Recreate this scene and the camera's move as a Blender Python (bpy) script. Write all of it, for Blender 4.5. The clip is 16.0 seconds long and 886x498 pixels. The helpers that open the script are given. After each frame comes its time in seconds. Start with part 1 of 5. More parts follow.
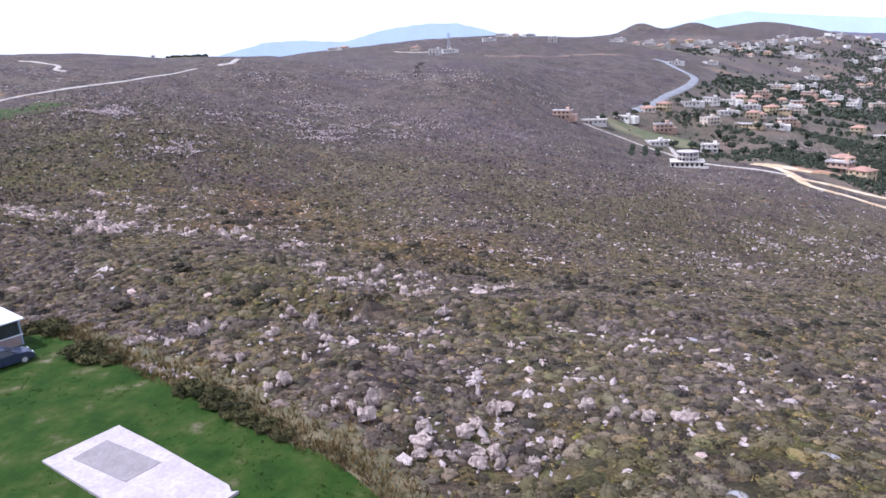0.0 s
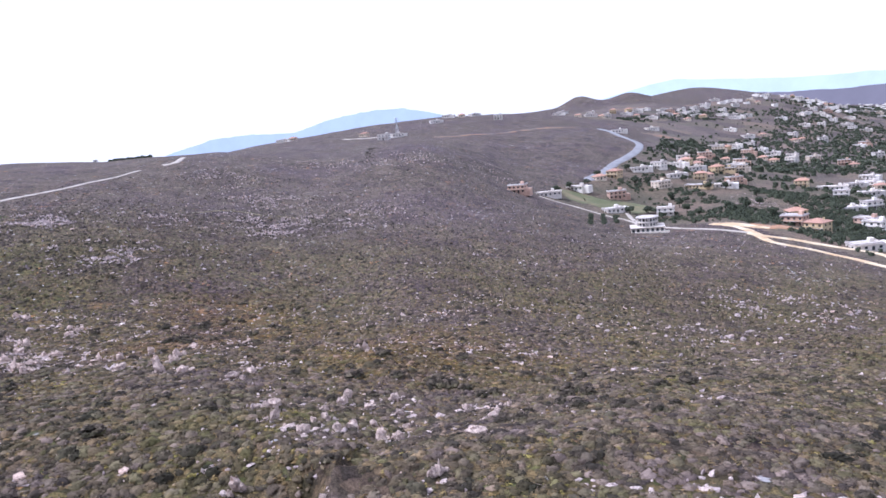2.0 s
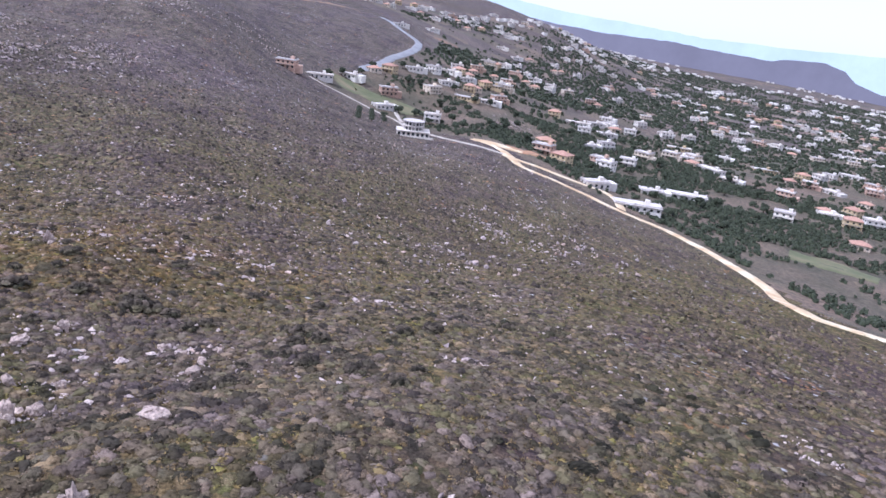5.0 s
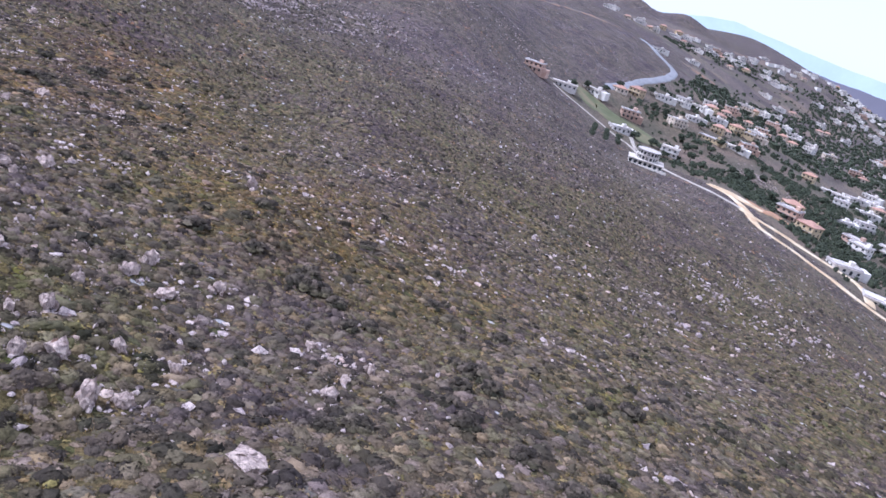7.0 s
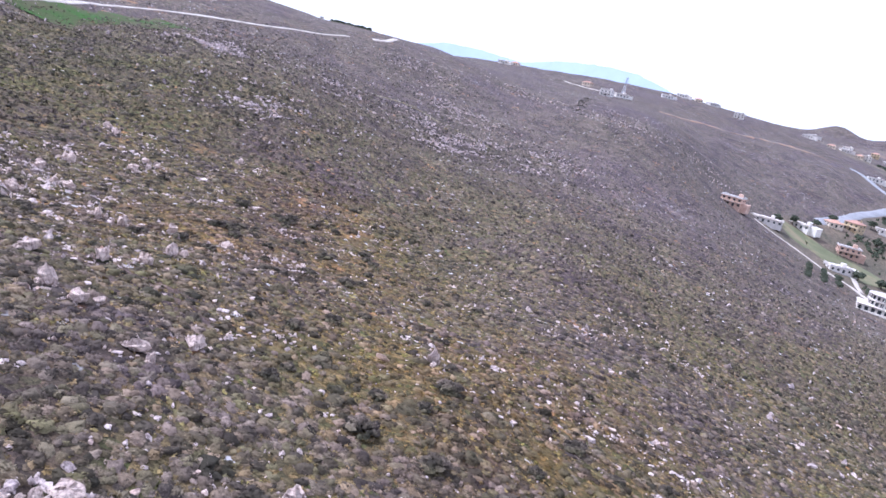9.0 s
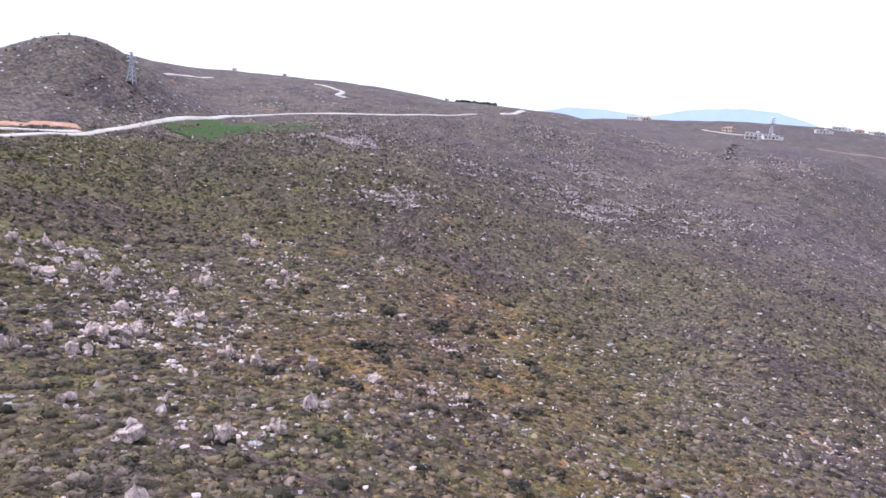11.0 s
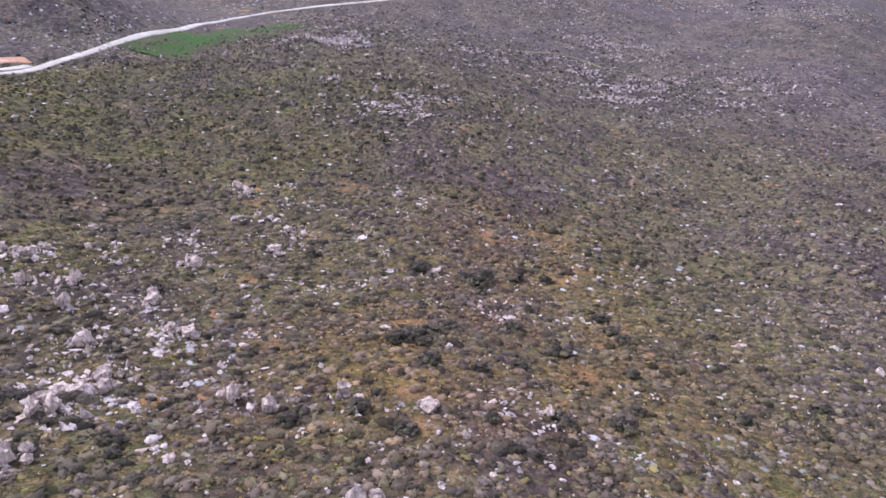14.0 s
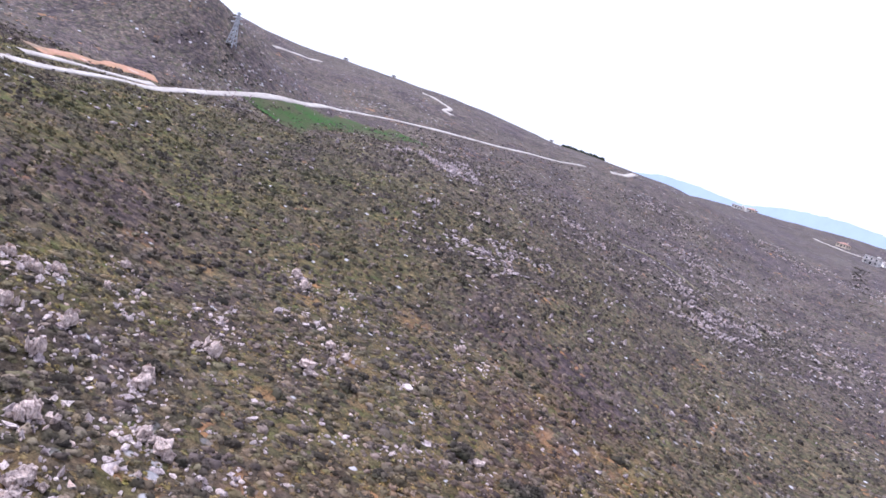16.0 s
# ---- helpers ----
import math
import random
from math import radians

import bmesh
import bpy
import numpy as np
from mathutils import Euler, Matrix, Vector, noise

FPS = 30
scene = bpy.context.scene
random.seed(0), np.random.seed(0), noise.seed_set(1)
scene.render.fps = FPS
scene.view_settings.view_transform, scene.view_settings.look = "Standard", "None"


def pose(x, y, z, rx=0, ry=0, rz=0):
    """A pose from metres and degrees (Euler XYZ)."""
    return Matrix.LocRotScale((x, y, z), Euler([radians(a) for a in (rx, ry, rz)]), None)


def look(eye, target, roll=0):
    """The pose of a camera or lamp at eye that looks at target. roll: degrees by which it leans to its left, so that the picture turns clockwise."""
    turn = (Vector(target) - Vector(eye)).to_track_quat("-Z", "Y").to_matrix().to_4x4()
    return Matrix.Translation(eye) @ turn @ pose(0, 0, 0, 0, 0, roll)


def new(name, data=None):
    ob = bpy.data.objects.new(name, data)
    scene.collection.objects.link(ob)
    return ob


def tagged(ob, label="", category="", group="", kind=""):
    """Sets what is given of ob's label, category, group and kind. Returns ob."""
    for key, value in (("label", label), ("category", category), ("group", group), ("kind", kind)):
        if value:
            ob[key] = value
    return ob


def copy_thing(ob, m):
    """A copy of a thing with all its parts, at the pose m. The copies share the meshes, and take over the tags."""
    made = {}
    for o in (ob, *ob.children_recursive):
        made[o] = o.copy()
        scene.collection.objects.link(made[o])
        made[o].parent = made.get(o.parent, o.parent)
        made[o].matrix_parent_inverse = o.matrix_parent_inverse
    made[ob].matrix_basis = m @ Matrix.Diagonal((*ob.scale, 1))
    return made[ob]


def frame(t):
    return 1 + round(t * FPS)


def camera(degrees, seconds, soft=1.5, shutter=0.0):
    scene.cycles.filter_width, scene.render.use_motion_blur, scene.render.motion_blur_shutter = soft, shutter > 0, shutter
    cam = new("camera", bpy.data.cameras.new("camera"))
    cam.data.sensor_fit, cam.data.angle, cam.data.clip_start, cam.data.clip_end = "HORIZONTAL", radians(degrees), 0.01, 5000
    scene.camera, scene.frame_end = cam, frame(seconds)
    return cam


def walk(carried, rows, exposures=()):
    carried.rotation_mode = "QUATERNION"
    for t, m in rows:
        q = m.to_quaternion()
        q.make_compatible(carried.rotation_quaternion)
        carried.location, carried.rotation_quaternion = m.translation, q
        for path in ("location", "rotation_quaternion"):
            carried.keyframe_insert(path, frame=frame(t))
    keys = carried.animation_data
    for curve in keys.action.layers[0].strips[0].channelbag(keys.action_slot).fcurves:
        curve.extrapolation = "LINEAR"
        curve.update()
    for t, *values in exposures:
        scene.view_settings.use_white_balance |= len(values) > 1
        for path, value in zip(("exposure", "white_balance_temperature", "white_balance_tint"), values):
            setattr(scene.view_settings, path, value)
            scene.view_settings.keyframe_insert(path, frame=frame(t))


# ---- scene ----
cam = camera(66.5, 16.0, 1.6)
PATH = [
    (0.0, look((-0.53, -0.83, 22.67), (-7.98, 94.96, -5.06), -2.61)),
    (0.5, look((-1.68, 3.92, 22.39), (-9.70, 100.72, -1.37), -2.60)),
    (1.0, look((-2.30, 8.38, 22.54), (-11.44, 105.88, 2.30), -4.01)),
    (1.5, look((-2.88, 12.46, 22.87), (-8.97, 110.68, 5.13), -5.29)),
    (2.0, look((-3.30, 16.28, 23.13), (-4.07, 114.83, 6.17), -6.44)),
    (2.5, look((-3.34, 19.98, 23.43), (1.43, 118.27, 5.60), -7.61)),
    (3.0, look((-2.79, 23.30, 23.69), (8.35, 120.81, 4.52), -7.69)),
    (3.5, look((-2.05, 26.11, 23.93), (17.22, 121.88, 2.60), -5.87)),
    (4.0, look((-1.25, 28.67, 24.19), (27.57, 121.10, -0.85), -1.40)),
    (4.2, look((-0.95, 29.58, 24.33), (32.07, 120.09, -2.44), 1.14)),
    (6.3, look((2.71, 45.81, 20.61), (22.67, 136.30, -16.98), 18.84)),
    (6.5, look((2.65, 47.52, 20.38), (19.54, 138.72, -17.00), 19.54)),
    (7.0, look((2.32, 51.76, 19.39), (7.90, 144.33, -18.04), 17.06)),
    (7.5, look((1.51, 57.31, 18.36), (-4.42, 150.32, -17.89), 14.28)),
    (8.0, look((-0.17, 62.59, 17.74), (-13.56, 155.82, -15.87), 13.09)),
    (8.5, look((-2.10, 67.35, 17.44), (-21.12, 160.85, -12.47), 12.91)),
    (9.0, look((-4.55, 72.21, 17.15), (-28.79, 165.66, -8.92), 13.00)),
    (9.5, look((-7.12, 76.95, 16.80), (-37.58, 169.55, -5.51), 12.45)),
    (10.0, look((-10.76, 81.79, 16.26), (-48.78, 171.91, -4.54), 9.00)),
    (10.2, look((-12.24, 83.67, 16.03), (-53.57, 172.37, -4.57), 7.09)),
    (12.3, look((-26.01, 101.64, 19.40), (-74.09, 187.47, 1.49), 3.46)),
    (12.5, look((-27.43, 103.38, 19.52), (-77.51, 187.63, -0.33), 1.92)),
    (13.0, look((-30.45, 106.90, 19.97), (-82.46, 188.36, -5.68), -0.90)),
    (13.5, look((-32.76, 109.61, 20.30), (-81.00, 191.33, -11.24), -1.74)),
    (14.0, look((-34.78, 111.83, 20.73), (-77.37, 194.77, -15.42), -0.79)),
    (14.5, look((-37.42, 114.38, 20.25), (-74.74, 199.94, -15.63), 3.67)),
    (15.0, look((-40.65, 117.16, 19.94), (-78.14, 205.09, -9.42), 10.47)),
    (15.5, look((-44.37, 120.46, 18.81), (-88.31, 207.11, -4.86), 14.92)),
    (16.0, look((-49.19, 124.30, 18.20), (-102.17, 207.23, 0.40), 19.09)),
]
walk(cam, PATH, [(0.0, 0.33, 5200, 21), (3.5, 0.3, 5200, 22), (6.5, 0.2, 5000, 21), (7.5, 0.27, 5000, 22), (8.0, 0.5, 5000, 22), (9.5, 0.64, 5200, 22), (10.2, 0.56, 5300, 22), (12.5, 0.42, 5300, 21), (13.5, 0.4, 5350, 23), (14.5, 0.36, 5150, 23), (16.0, 0.45, 5250, 23)])

# ---- sky and sun ----
world = bpy.data.worlds.new("world")
scene.world = world
world.use_nodes = True
wn = world.node_tree.nodes
sky = wn.new("ShaderNodeTexSky")
sky.sky_type, sky.sun_disc = "NISHITA", False
SUN_HIGH, SUN_BEARING = 56.0, 88.0
sky.sun_elevation, sky.sun_rotation = radians(SUN_HIGH), radians(-SUN_BEARING)
sky.air_density, sky.dust_density, sky.ozone_density, sky.altitude = 1.0, 1.5, 1.0, 100
wn["Background"].inputs["Strength"].default_value = 0.15
veil = wn.new("ShaderNodeMix")  # thin bright cloud over the whole sky
veil.data_type = "RGBA"
veil.inputs[0].default_value, veil.inputs[7].default_value = 0.82, (6.7, 6.6, 6.7, 1)
world.node_tree.links.new(sky.outputs[0], veil.inputs[6])
world.node_tree.links.new(veil.outputs[2], wn["Background"].inputs["Color"])
sun = bpy.data.lights.new("sun", "SUN")
sun.energy, sun.angle, sun.color = 4.3, radians(0.6), (1.0, 0.94, 0.85)
sb, se = radians(SUN_BEARING), radians(SUN_HIGH)
new("sun", sun).matrix_world = look((-math.sin(sb) * math.cos(se) * 100, math.cos(sb) * math.cos(se) * 100, math.sin(se) * 100), (0, 0, 0))

# ---- materials ----


def shader(name):
    m = bpy.data.materials.new(name)
    m.use_nodes = True
    nt = m.node_tree
    return m, nt, nt.nodes["Principled BSDF"]


def add(nt, kind, **values):
    node = nt.nodes.new("ShaderNode" + kind)
    for key, value in values.items():
        node.inputs[key].default_value = value
    return node


def ramp(nt, source, stops, smooth=True):
    node = nt.nodes.new("ShaderNodeValToRGB")
    node.color_ramp.interpolation = "LINEAR" if smooth else "CONSTANT"
    el = node.color_ramp.elements
    while len(el) < len(stops):
        el.new(0.5)
    for e, (at, col) in zip(el, stops):
        e.position, e.color = at, (*(col if isinstance(col, tuple) else (col, col, col)), 1)
    nt.links.new(source, node.inputs[0])
    return node.outputs[0]


def mixed(nt, factor, a, b, mode="MIX"):
    node = nt.nodes.new("ShaderNodeMix")
    node.data_type, node.blend_type = "RGBA", mode
    for value, socket in ((factor, node.inputs[0]), (a, node.inputs[6]), (b, node.inputs[7])):
        if isinstance(value, (int, float)):
            socket.default_value = value
        elif isinstance(value, tuple):
            socket.default_value = (*value, 1)
        else:
            nt.links.new(value, socket)
    return node.outputs[2]


def place(nt):
    return nt.nodes.new("ShaderNodeTexCoord").outputs["Object"]


def noisy(nt, scale, detail=3.0, rough=0.6, where=None):
    node = add(nt, "TexNoise", Scale=scale, Detail=detail, Roughness=rough)
    nt.links.new(where or place(nt), node.inputs["Vector"])
    return node.outputs[0]


def bumped(nt, bsdf, source, strength, distance):
    node = add(nt, "Bump", Strength=strength, Distance=distance)
    nt.links.new(source, node.inputs["Height"])
    nt.links.new(node.outputs[0], bsdf.inputs["Normal"])


def surface(name, stops, scale, rough=0.85, bump=0.3, depth=0.02, per=None, metal=0.0, fine=7.0):
    """A material whose colour varies at two scales; per: vary whole pieces too ('island' or 'object')."""
    m, nt, bsdf = shader(name)
    where = place(nt)
    col = ramp(nt, noisy(nt, scale, 4, 0.6, where), stops)
    small = noisy(nt, scale * fine, 3, 0.65, where)
    col = mixed(nt, 0.55, col, ramp(nt, small, [(0.3, 0.55), (0.7, 1.0)]), "MULTIPLY")
    if per:
        rnd = nt.nodes.new("ShaderNodeNewGeometry").outputs["Random Per Island"] if per == "island" else nt.nodes.new("ShaderNodeObjectInfo").outputs["Random"]
        col = mixed(nt, 0.8, col, ramp(nt, rnd, [(0.0, (0.72, 0.7, 0.7)), (0.5, (0.95, 0.95, 0.95)), (1.0, (1.0, 0.97, 0.9))]), "MULTIPLY")
    nt.links.new(col, bsdf.inputs["Base Color"])
    bsdf.inputs["Roughness"].default_value, bsdf.inputs["Metallic"].default_value = rough, metal
    if bump:
        bumped(nt, bsdf, small, bump, depth)
    return m


def ranged(nt, value, low, high, to_low=0.0, to_high=1.0):
    node = add(nt, "MapRange")
    nt.links.new(value, node.inputs["Value"])
    for key, number in (("From Min", low), ("From Max", high), ("To Min", to_low), ("To Max", to_high)):
        node.inputs[key].default_value = number
    return node.outputs[0]


def round_zone(nt, where, x, y, reach):
    """1 inside a round stretch of the hill, fading to 0 over the same width again."""
    node = nt.nodes.new("ShaderNodeVectorMath")
    node.operation = "MULTIPLY_ADD"
    nt.links.new(where, node.inputs[0])
    node.inputs[1].default_value, node.inputs[2].default_value = (1, 1, 0), (-x, -y, 0)
    size = nt.nodes.new("ShaderNodeVectorMath")
    size.operation = "LENGTH"
    nt.links.new(node.outputs[0], size.inputs[0])
    return ranged(nt, size.outputs["Value"], reach * 2.0, reach * 0.7)


def spread(nt, where, places):
    """The sum of several round stretches, broken up by noise."""
    total = None
    for x, y, reach in places:
        zone = round_zone(nt, where, x, y, reach)
        total = zone if total is None else mixed(nt, 1.0, total, zone, "ADD")
    return mixed(nt, 1.0, total, ramp(nt, noisy(nt, 0.16, 4, 0.65, where), [(0.4, 0.1), (0.58, 1.0)]), "MULTIPLY")


GRASSY = [(-25, 88, 8), (-114, 150, 16), (14, 30, 12), (-30, 66, 7)]
RUSTY = [(-78, 228, 16), (-60, 190, 18), (-68, 165, 14), (-12, 150, 20)]
# small spots where the bare orange soil shows
BARE = [(-74.9, 180.6, 1.7), (-52.3, 181.0, 2.1), (-51.6, 173.1, 1.4), (-64.9, 162.5, 1.5), (-68.8, 197.3, 2.0), (-52.6, 192.2, 1.5), (-61.0, 158.2, 1.2), (-64.2, 216.2, 2.6), (-105.9, 201.2, 2.4), (-64.3, 220.4, 2.0), (-73.7, 231.6, 2.6), (-84.7, 164.3, 1.3), (-82.0, 224.4, 2.2), (-116.3, 227.8, 2.4), (-138.7, 183.5, 2.0), (-133.1, 190.2, 2.0), (-100.5, 179.0, 1.3), (-97.9, 193.5, 1.6), (-124.6, 207.4, 2.2), (-90.4, 146.5, 1.4)]


def zoned(nt, where, col, near=(1.19, 1.06, 0.955)):
    """Plant cover of the hill: warm brown heath, greyer lilac heath up the valley with distance haze put into its
    colour, greener towards the western field.
    """
    apart = nt.nodes.new("ShaderNodeSeparateXYZ")
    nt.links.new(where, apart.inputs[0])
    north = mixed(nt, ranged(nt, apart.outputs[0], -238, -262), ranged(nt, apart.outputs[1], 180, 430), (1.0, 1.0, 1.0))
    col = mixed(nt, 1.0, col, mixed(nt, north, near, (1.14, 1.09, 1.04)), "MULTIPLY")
    west = mixed(nt, 1.0, ranged(nt, apart.outputs[0], -125, -175), ranged(nt, apart.outputs[1], 330, 250), "MULTIPLY")
    west = mixed(nt, 1.0, west, ranged(nt, apart.outputs[0], -245, -228), "MULTIPLY")
    west = mixed(nt, 1.0, west, ramp(nt, noisy(nt, 0.07, 3, 0.6, where), [(0.4, 0.35), (0.6, 1.0)]), "MULTIPLY")
    col = mixed(nt, west, col, mixed(nt, 1.0, col, (0.84, 0.92, 0.7), "MULTIPLY"))
    col = mixed(nt, spread(nt, where, GRASSY), col, mixed(nt, 1.0, col, (0.93, 1.0, 0.72), "MULTIPLY"))
    return mixed(nt, spread(nt, where, RUSTY), col, mixed(nt, 1.0, col, (1.1, 0.97, 0.8), "MULTIPLY"))


def scrub_ground():
    """Heath seen from above: cushions of dwarf shrubs, dry grass, bare red soil and pale stones."""
    m, nt, bsdf = shader("heath_ground")
    where = place(nt)
    cells = add(nt, "TexVoronoi", Scale=0.85, Randomness=1.0)
    nt.links.new(where, cells.inputs["Vector"])
    pick = nt.nodes.new("ShaderNodeSeparateColor")
    nt.links.new(cells.outputs["Color"], pick.inputs[0])
    wide, mid = noisy(nt, 0.012, 4, 0.6, where), noisy(nt, 0.05, 4, 0.65, where)
    purple = ramp(nt, pick.outputs[0], [(0.0, (0.079, 0.065, 0.075)), (0.45, (0.141, 0.112, 0.124)), (0.8, (0.192, 0.149, 0.143)), (1.0, (0.109, 0.104, 0.078))])
    olive = ramp(nt, pick.outputs[0], [(0.0, (0.075, 0.078, 0.042)), (0.4, (0.14, 0.128, 0.07)), (0.75, (0.205, 0.165, 0.09)), (1.0, (0.1, 0.12, 0.05))])
    apart = nt.nodes.new("ShaderNodeSeparateXYZ")
    nt.links.new(where, apart.inputs[0])
    # lilac takes over from olive with distance, partly haze put into the colour
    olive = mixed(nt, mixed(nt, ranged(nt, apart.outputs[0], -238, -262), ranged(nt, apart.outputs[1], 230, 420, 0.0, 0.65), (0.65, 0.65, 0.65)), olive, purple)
    col = mixed(nt, ramp(nt, mixed(nt, 0.5, wide, mid), [(0.4, 0.0), (0.54, 1.0)]), purple, olive)
    small = noisy(nt, 4.0, 6, 0.8, where)
    col = mixed(nt, 0.85, col, ramp(nt, small, [(0.38, 0.25), (0.62, 1.3)]), "MULTIPLY")
    col = mixed(nt, 0.8, col, ramp(nt, noisy(nt, 0.3, 5, 0.75, where), [(0.36, 0.5), (0.64, 1.15)]), "MULTIPLY")
    col = mixed(nt, 0.8, col, ramp(nt, noisy(nt, 0.05, 6, 0.8, where), [(0.36, 0.55), (0.64, 1.35)]), "MULTIPLY")
    # shade in the gaps between cushions, put into the colour
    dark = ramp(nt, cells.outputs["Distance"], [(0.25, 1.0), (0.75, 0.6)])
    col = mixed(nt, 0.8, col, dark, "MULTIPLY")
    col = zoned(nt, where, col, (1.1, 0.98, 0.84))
    # bluer beyond 430 m north: distance haze put into the ground colour
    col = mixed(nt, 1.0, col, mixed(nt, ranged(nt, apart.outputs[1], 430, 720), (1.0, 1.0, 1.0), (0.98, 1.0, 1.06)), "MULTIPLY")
    red = ramp(nt, noisy(nt, 0.09, 4, 0.6, where), [(0.6, 0.0), (0.68, 0.8)])
    bare = ramp(nt, pick.outputs[1], [(0.74, 0.0), (0.84, 1.0)])
    col = mixed(nt, mixed(nt, 1.0, red, bare, "MULTIPLY"), col, (0.33, 0.17, 0.075))
    col = mixed(nt, mixed(nt, 1.0, spread(nt, where, BARE), ramp(nt, small, [(0.4, 0.1), (0.6, 0.8)]), "MULTIPLY"), col, (0.34, 0.18, 0.08))
    stony = ramp(nt, noisy(nt, 0.022, 5, 0.7, where), [(0.56, 0.0), (0.7, 1.0)])
    chips = add(nt, "TexVoronoi", Scale=0.6, Randomness=1.0)
    nt.links.new(where, chips.inputs["Vector"])
    chip = nt.nodes.new("ShaderNodeSeparateColor")
    nt.links.new(chips.outputs["Color"], chip.inputs[0])
    few, many = ramp(nt, chip.outputs[2], [(0.975, 0.0), (0.98, 1.0)]), ramp(nt, chip.outputs[2], [(0.62, 0.0), (0.66, 1.0)])
    near_core = ramp(nt, chips.outputs["Distance"], [(0.3, 1.0), (0.42, 0.0)])
    stones = mixed(nt, 1.0, mixed(nt, stony, few, many), near_core, "MULTIPLY")
    col = mixed(nt, stones, col, (0.42, 0.4, 0.4))
    nt.links.new(col, bsdf.inputs["Base Color"])
    bsdf.inputs["Roughness"].default_value = 0.95
    bsdf.inputs["Specular IOR Level"].default_value = 0.1
    lift = ramp(nt, cells.outputs["Distance"], [(0.0, 1.0), (0.8, 0.0)])
    bumped(nt, bsdf, mixed(nt, 0.5, lift, small), 1.0, 0.4)
    return m


def shrub_material(name, purple, olive, ochre=None):
    """Foliage whose colour changes from patch to patch, plant to plant and sprig to sprig."""
    m, nt, bsdf = shader(name)
    plant = nt.nodes.new("ShaderNodeAttribute")
    plant.attribute_name = "plant"
    rnd = plant.outputs["Fac"]
    where = place(nt)
    wide = mixed(nt, 0.45, noisy(nt, 0.028, 4, 0.65, where), noisy(nt, 0.14, 4, 0.65, where))
    apart = nt.nodes.new("ShaderNodeSeparateXYZ")
    nt.links.new(where, apart.inputs[0])
    # olive fades to lilac northward, following the haze tint put into the heath
    patch = mixed(nt, 1.0, ramp(nt, wide, [(0.4, 0.0), (0.57, 1.0)]), ranged(nt, apart.outputs[1], 190, 380, 1.0, 0.4), "MULTIPLY")
    col = mixed(nt, patch, ramp(nt, rnd, purple), ramp(nt, rnd, olive))
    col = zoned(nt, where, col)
    if ochre:
        spot = ramp(nt, noisy(nt, 0.22, 4, 0.7, where), [(0.66, 0.0), (0.76, 0.6)])
        col = mixed(nt, spot, col, ramp(nt, rnd, ochre))
    sprig = nt.nodes.new("ShaderNodeNewGeometry").outputs["Random Per Island"]
    col = mixed(nt, 0.85, col, ramp(nt, sprig, [(0.0, 0.55), (0.6, 0.9), (1.0, 1.3)]), "MULTIPLY")
    tone = mixed(nt, 0.5, noisy(nt, 0.9, 3, 0.7, where), rnd)
    col = mixed(nt, 0.9, col, ramp(nt, tone, [(0.3, 0.5), (0.5, 0.85), (0.72, 1.15)]), "MULTIPLY")
    leafy = noisy(nt, 11.0, 4, 0.75, where)
    col = mixed(nt, 0.6, col, ramp(nt, leafy, [(0.36, 0.4), (0.64, 1.15)]), "MULTIPLY")
    bumped(nt, bsdf, leafy, 0.8, 0.08)
    nt.links.new(col, bsdf.inputs["Base Color"])
    bsdf.inputs["Roughness"].default_value = 0.9
    bsdf.inputs["Specular IOR Level"].default_value = 0.12
    return m


def valley_ground():
    """Plots of the valley: groves, gardens, ploughed and fallow land."""
    m, nt, bsdf = shader("valley_ground")
    where = place(nt)
    plots = add(nt, "TexVoronoi", Scale=0.022, Randomness=1.0)
    nt.links.new(where, plots.inputs["Vector"])
    pick = nt.nodes.new("ShaderNodeSeparateColor")
    nt.links.new(plots.outputs["Color"], pick.inputs[0])
    col = ramp(nt, pick.outputs[0], [(0.0, (0.07, 0.05, 0.042)), (0.3, (0.1, 0.073, 0.063)), (0.5, (0.145, 0.105, 0.088)), (0.7, (0.11, 0.09, 0.06)), (0.86, (0.22, 0.15, 0.11)), (1.0, (0.075, 0.075, 0.045))])
    apart = nt.nodes.new("ShaderNodeSeparateXYZ")
    nt.links.new(where, apart.inputs[0])
    meadow = ramp(nt, noisy(nt, 0.02, 4, 0.6, where), [(0.38, (0.078, 0.068, 0.036)), (0.52, (0.13, 0.098, 0.06)), (0.64, (0.18, 0.124, 0.085))])
    col = mixed(nt, ranged(nt, apart.outputs[1], 950, 740, 0.0, 0.85), col, meadow)
    small = noisy(nt, 0.35, 4, 0.7, where)
    col = mixed(nt, 0.85, col, ramp(nt, small, [(0.36, 0.25), (0.64, 1.0)]), "MULTIPLY")
    nt.links.new(col, bsdf.inputs["Base Color"])
    bsdf.inputs["Roughness"].default_value = 0.95
    bumped(nt, bsdf, small, 0.6, 0.8)
    return m


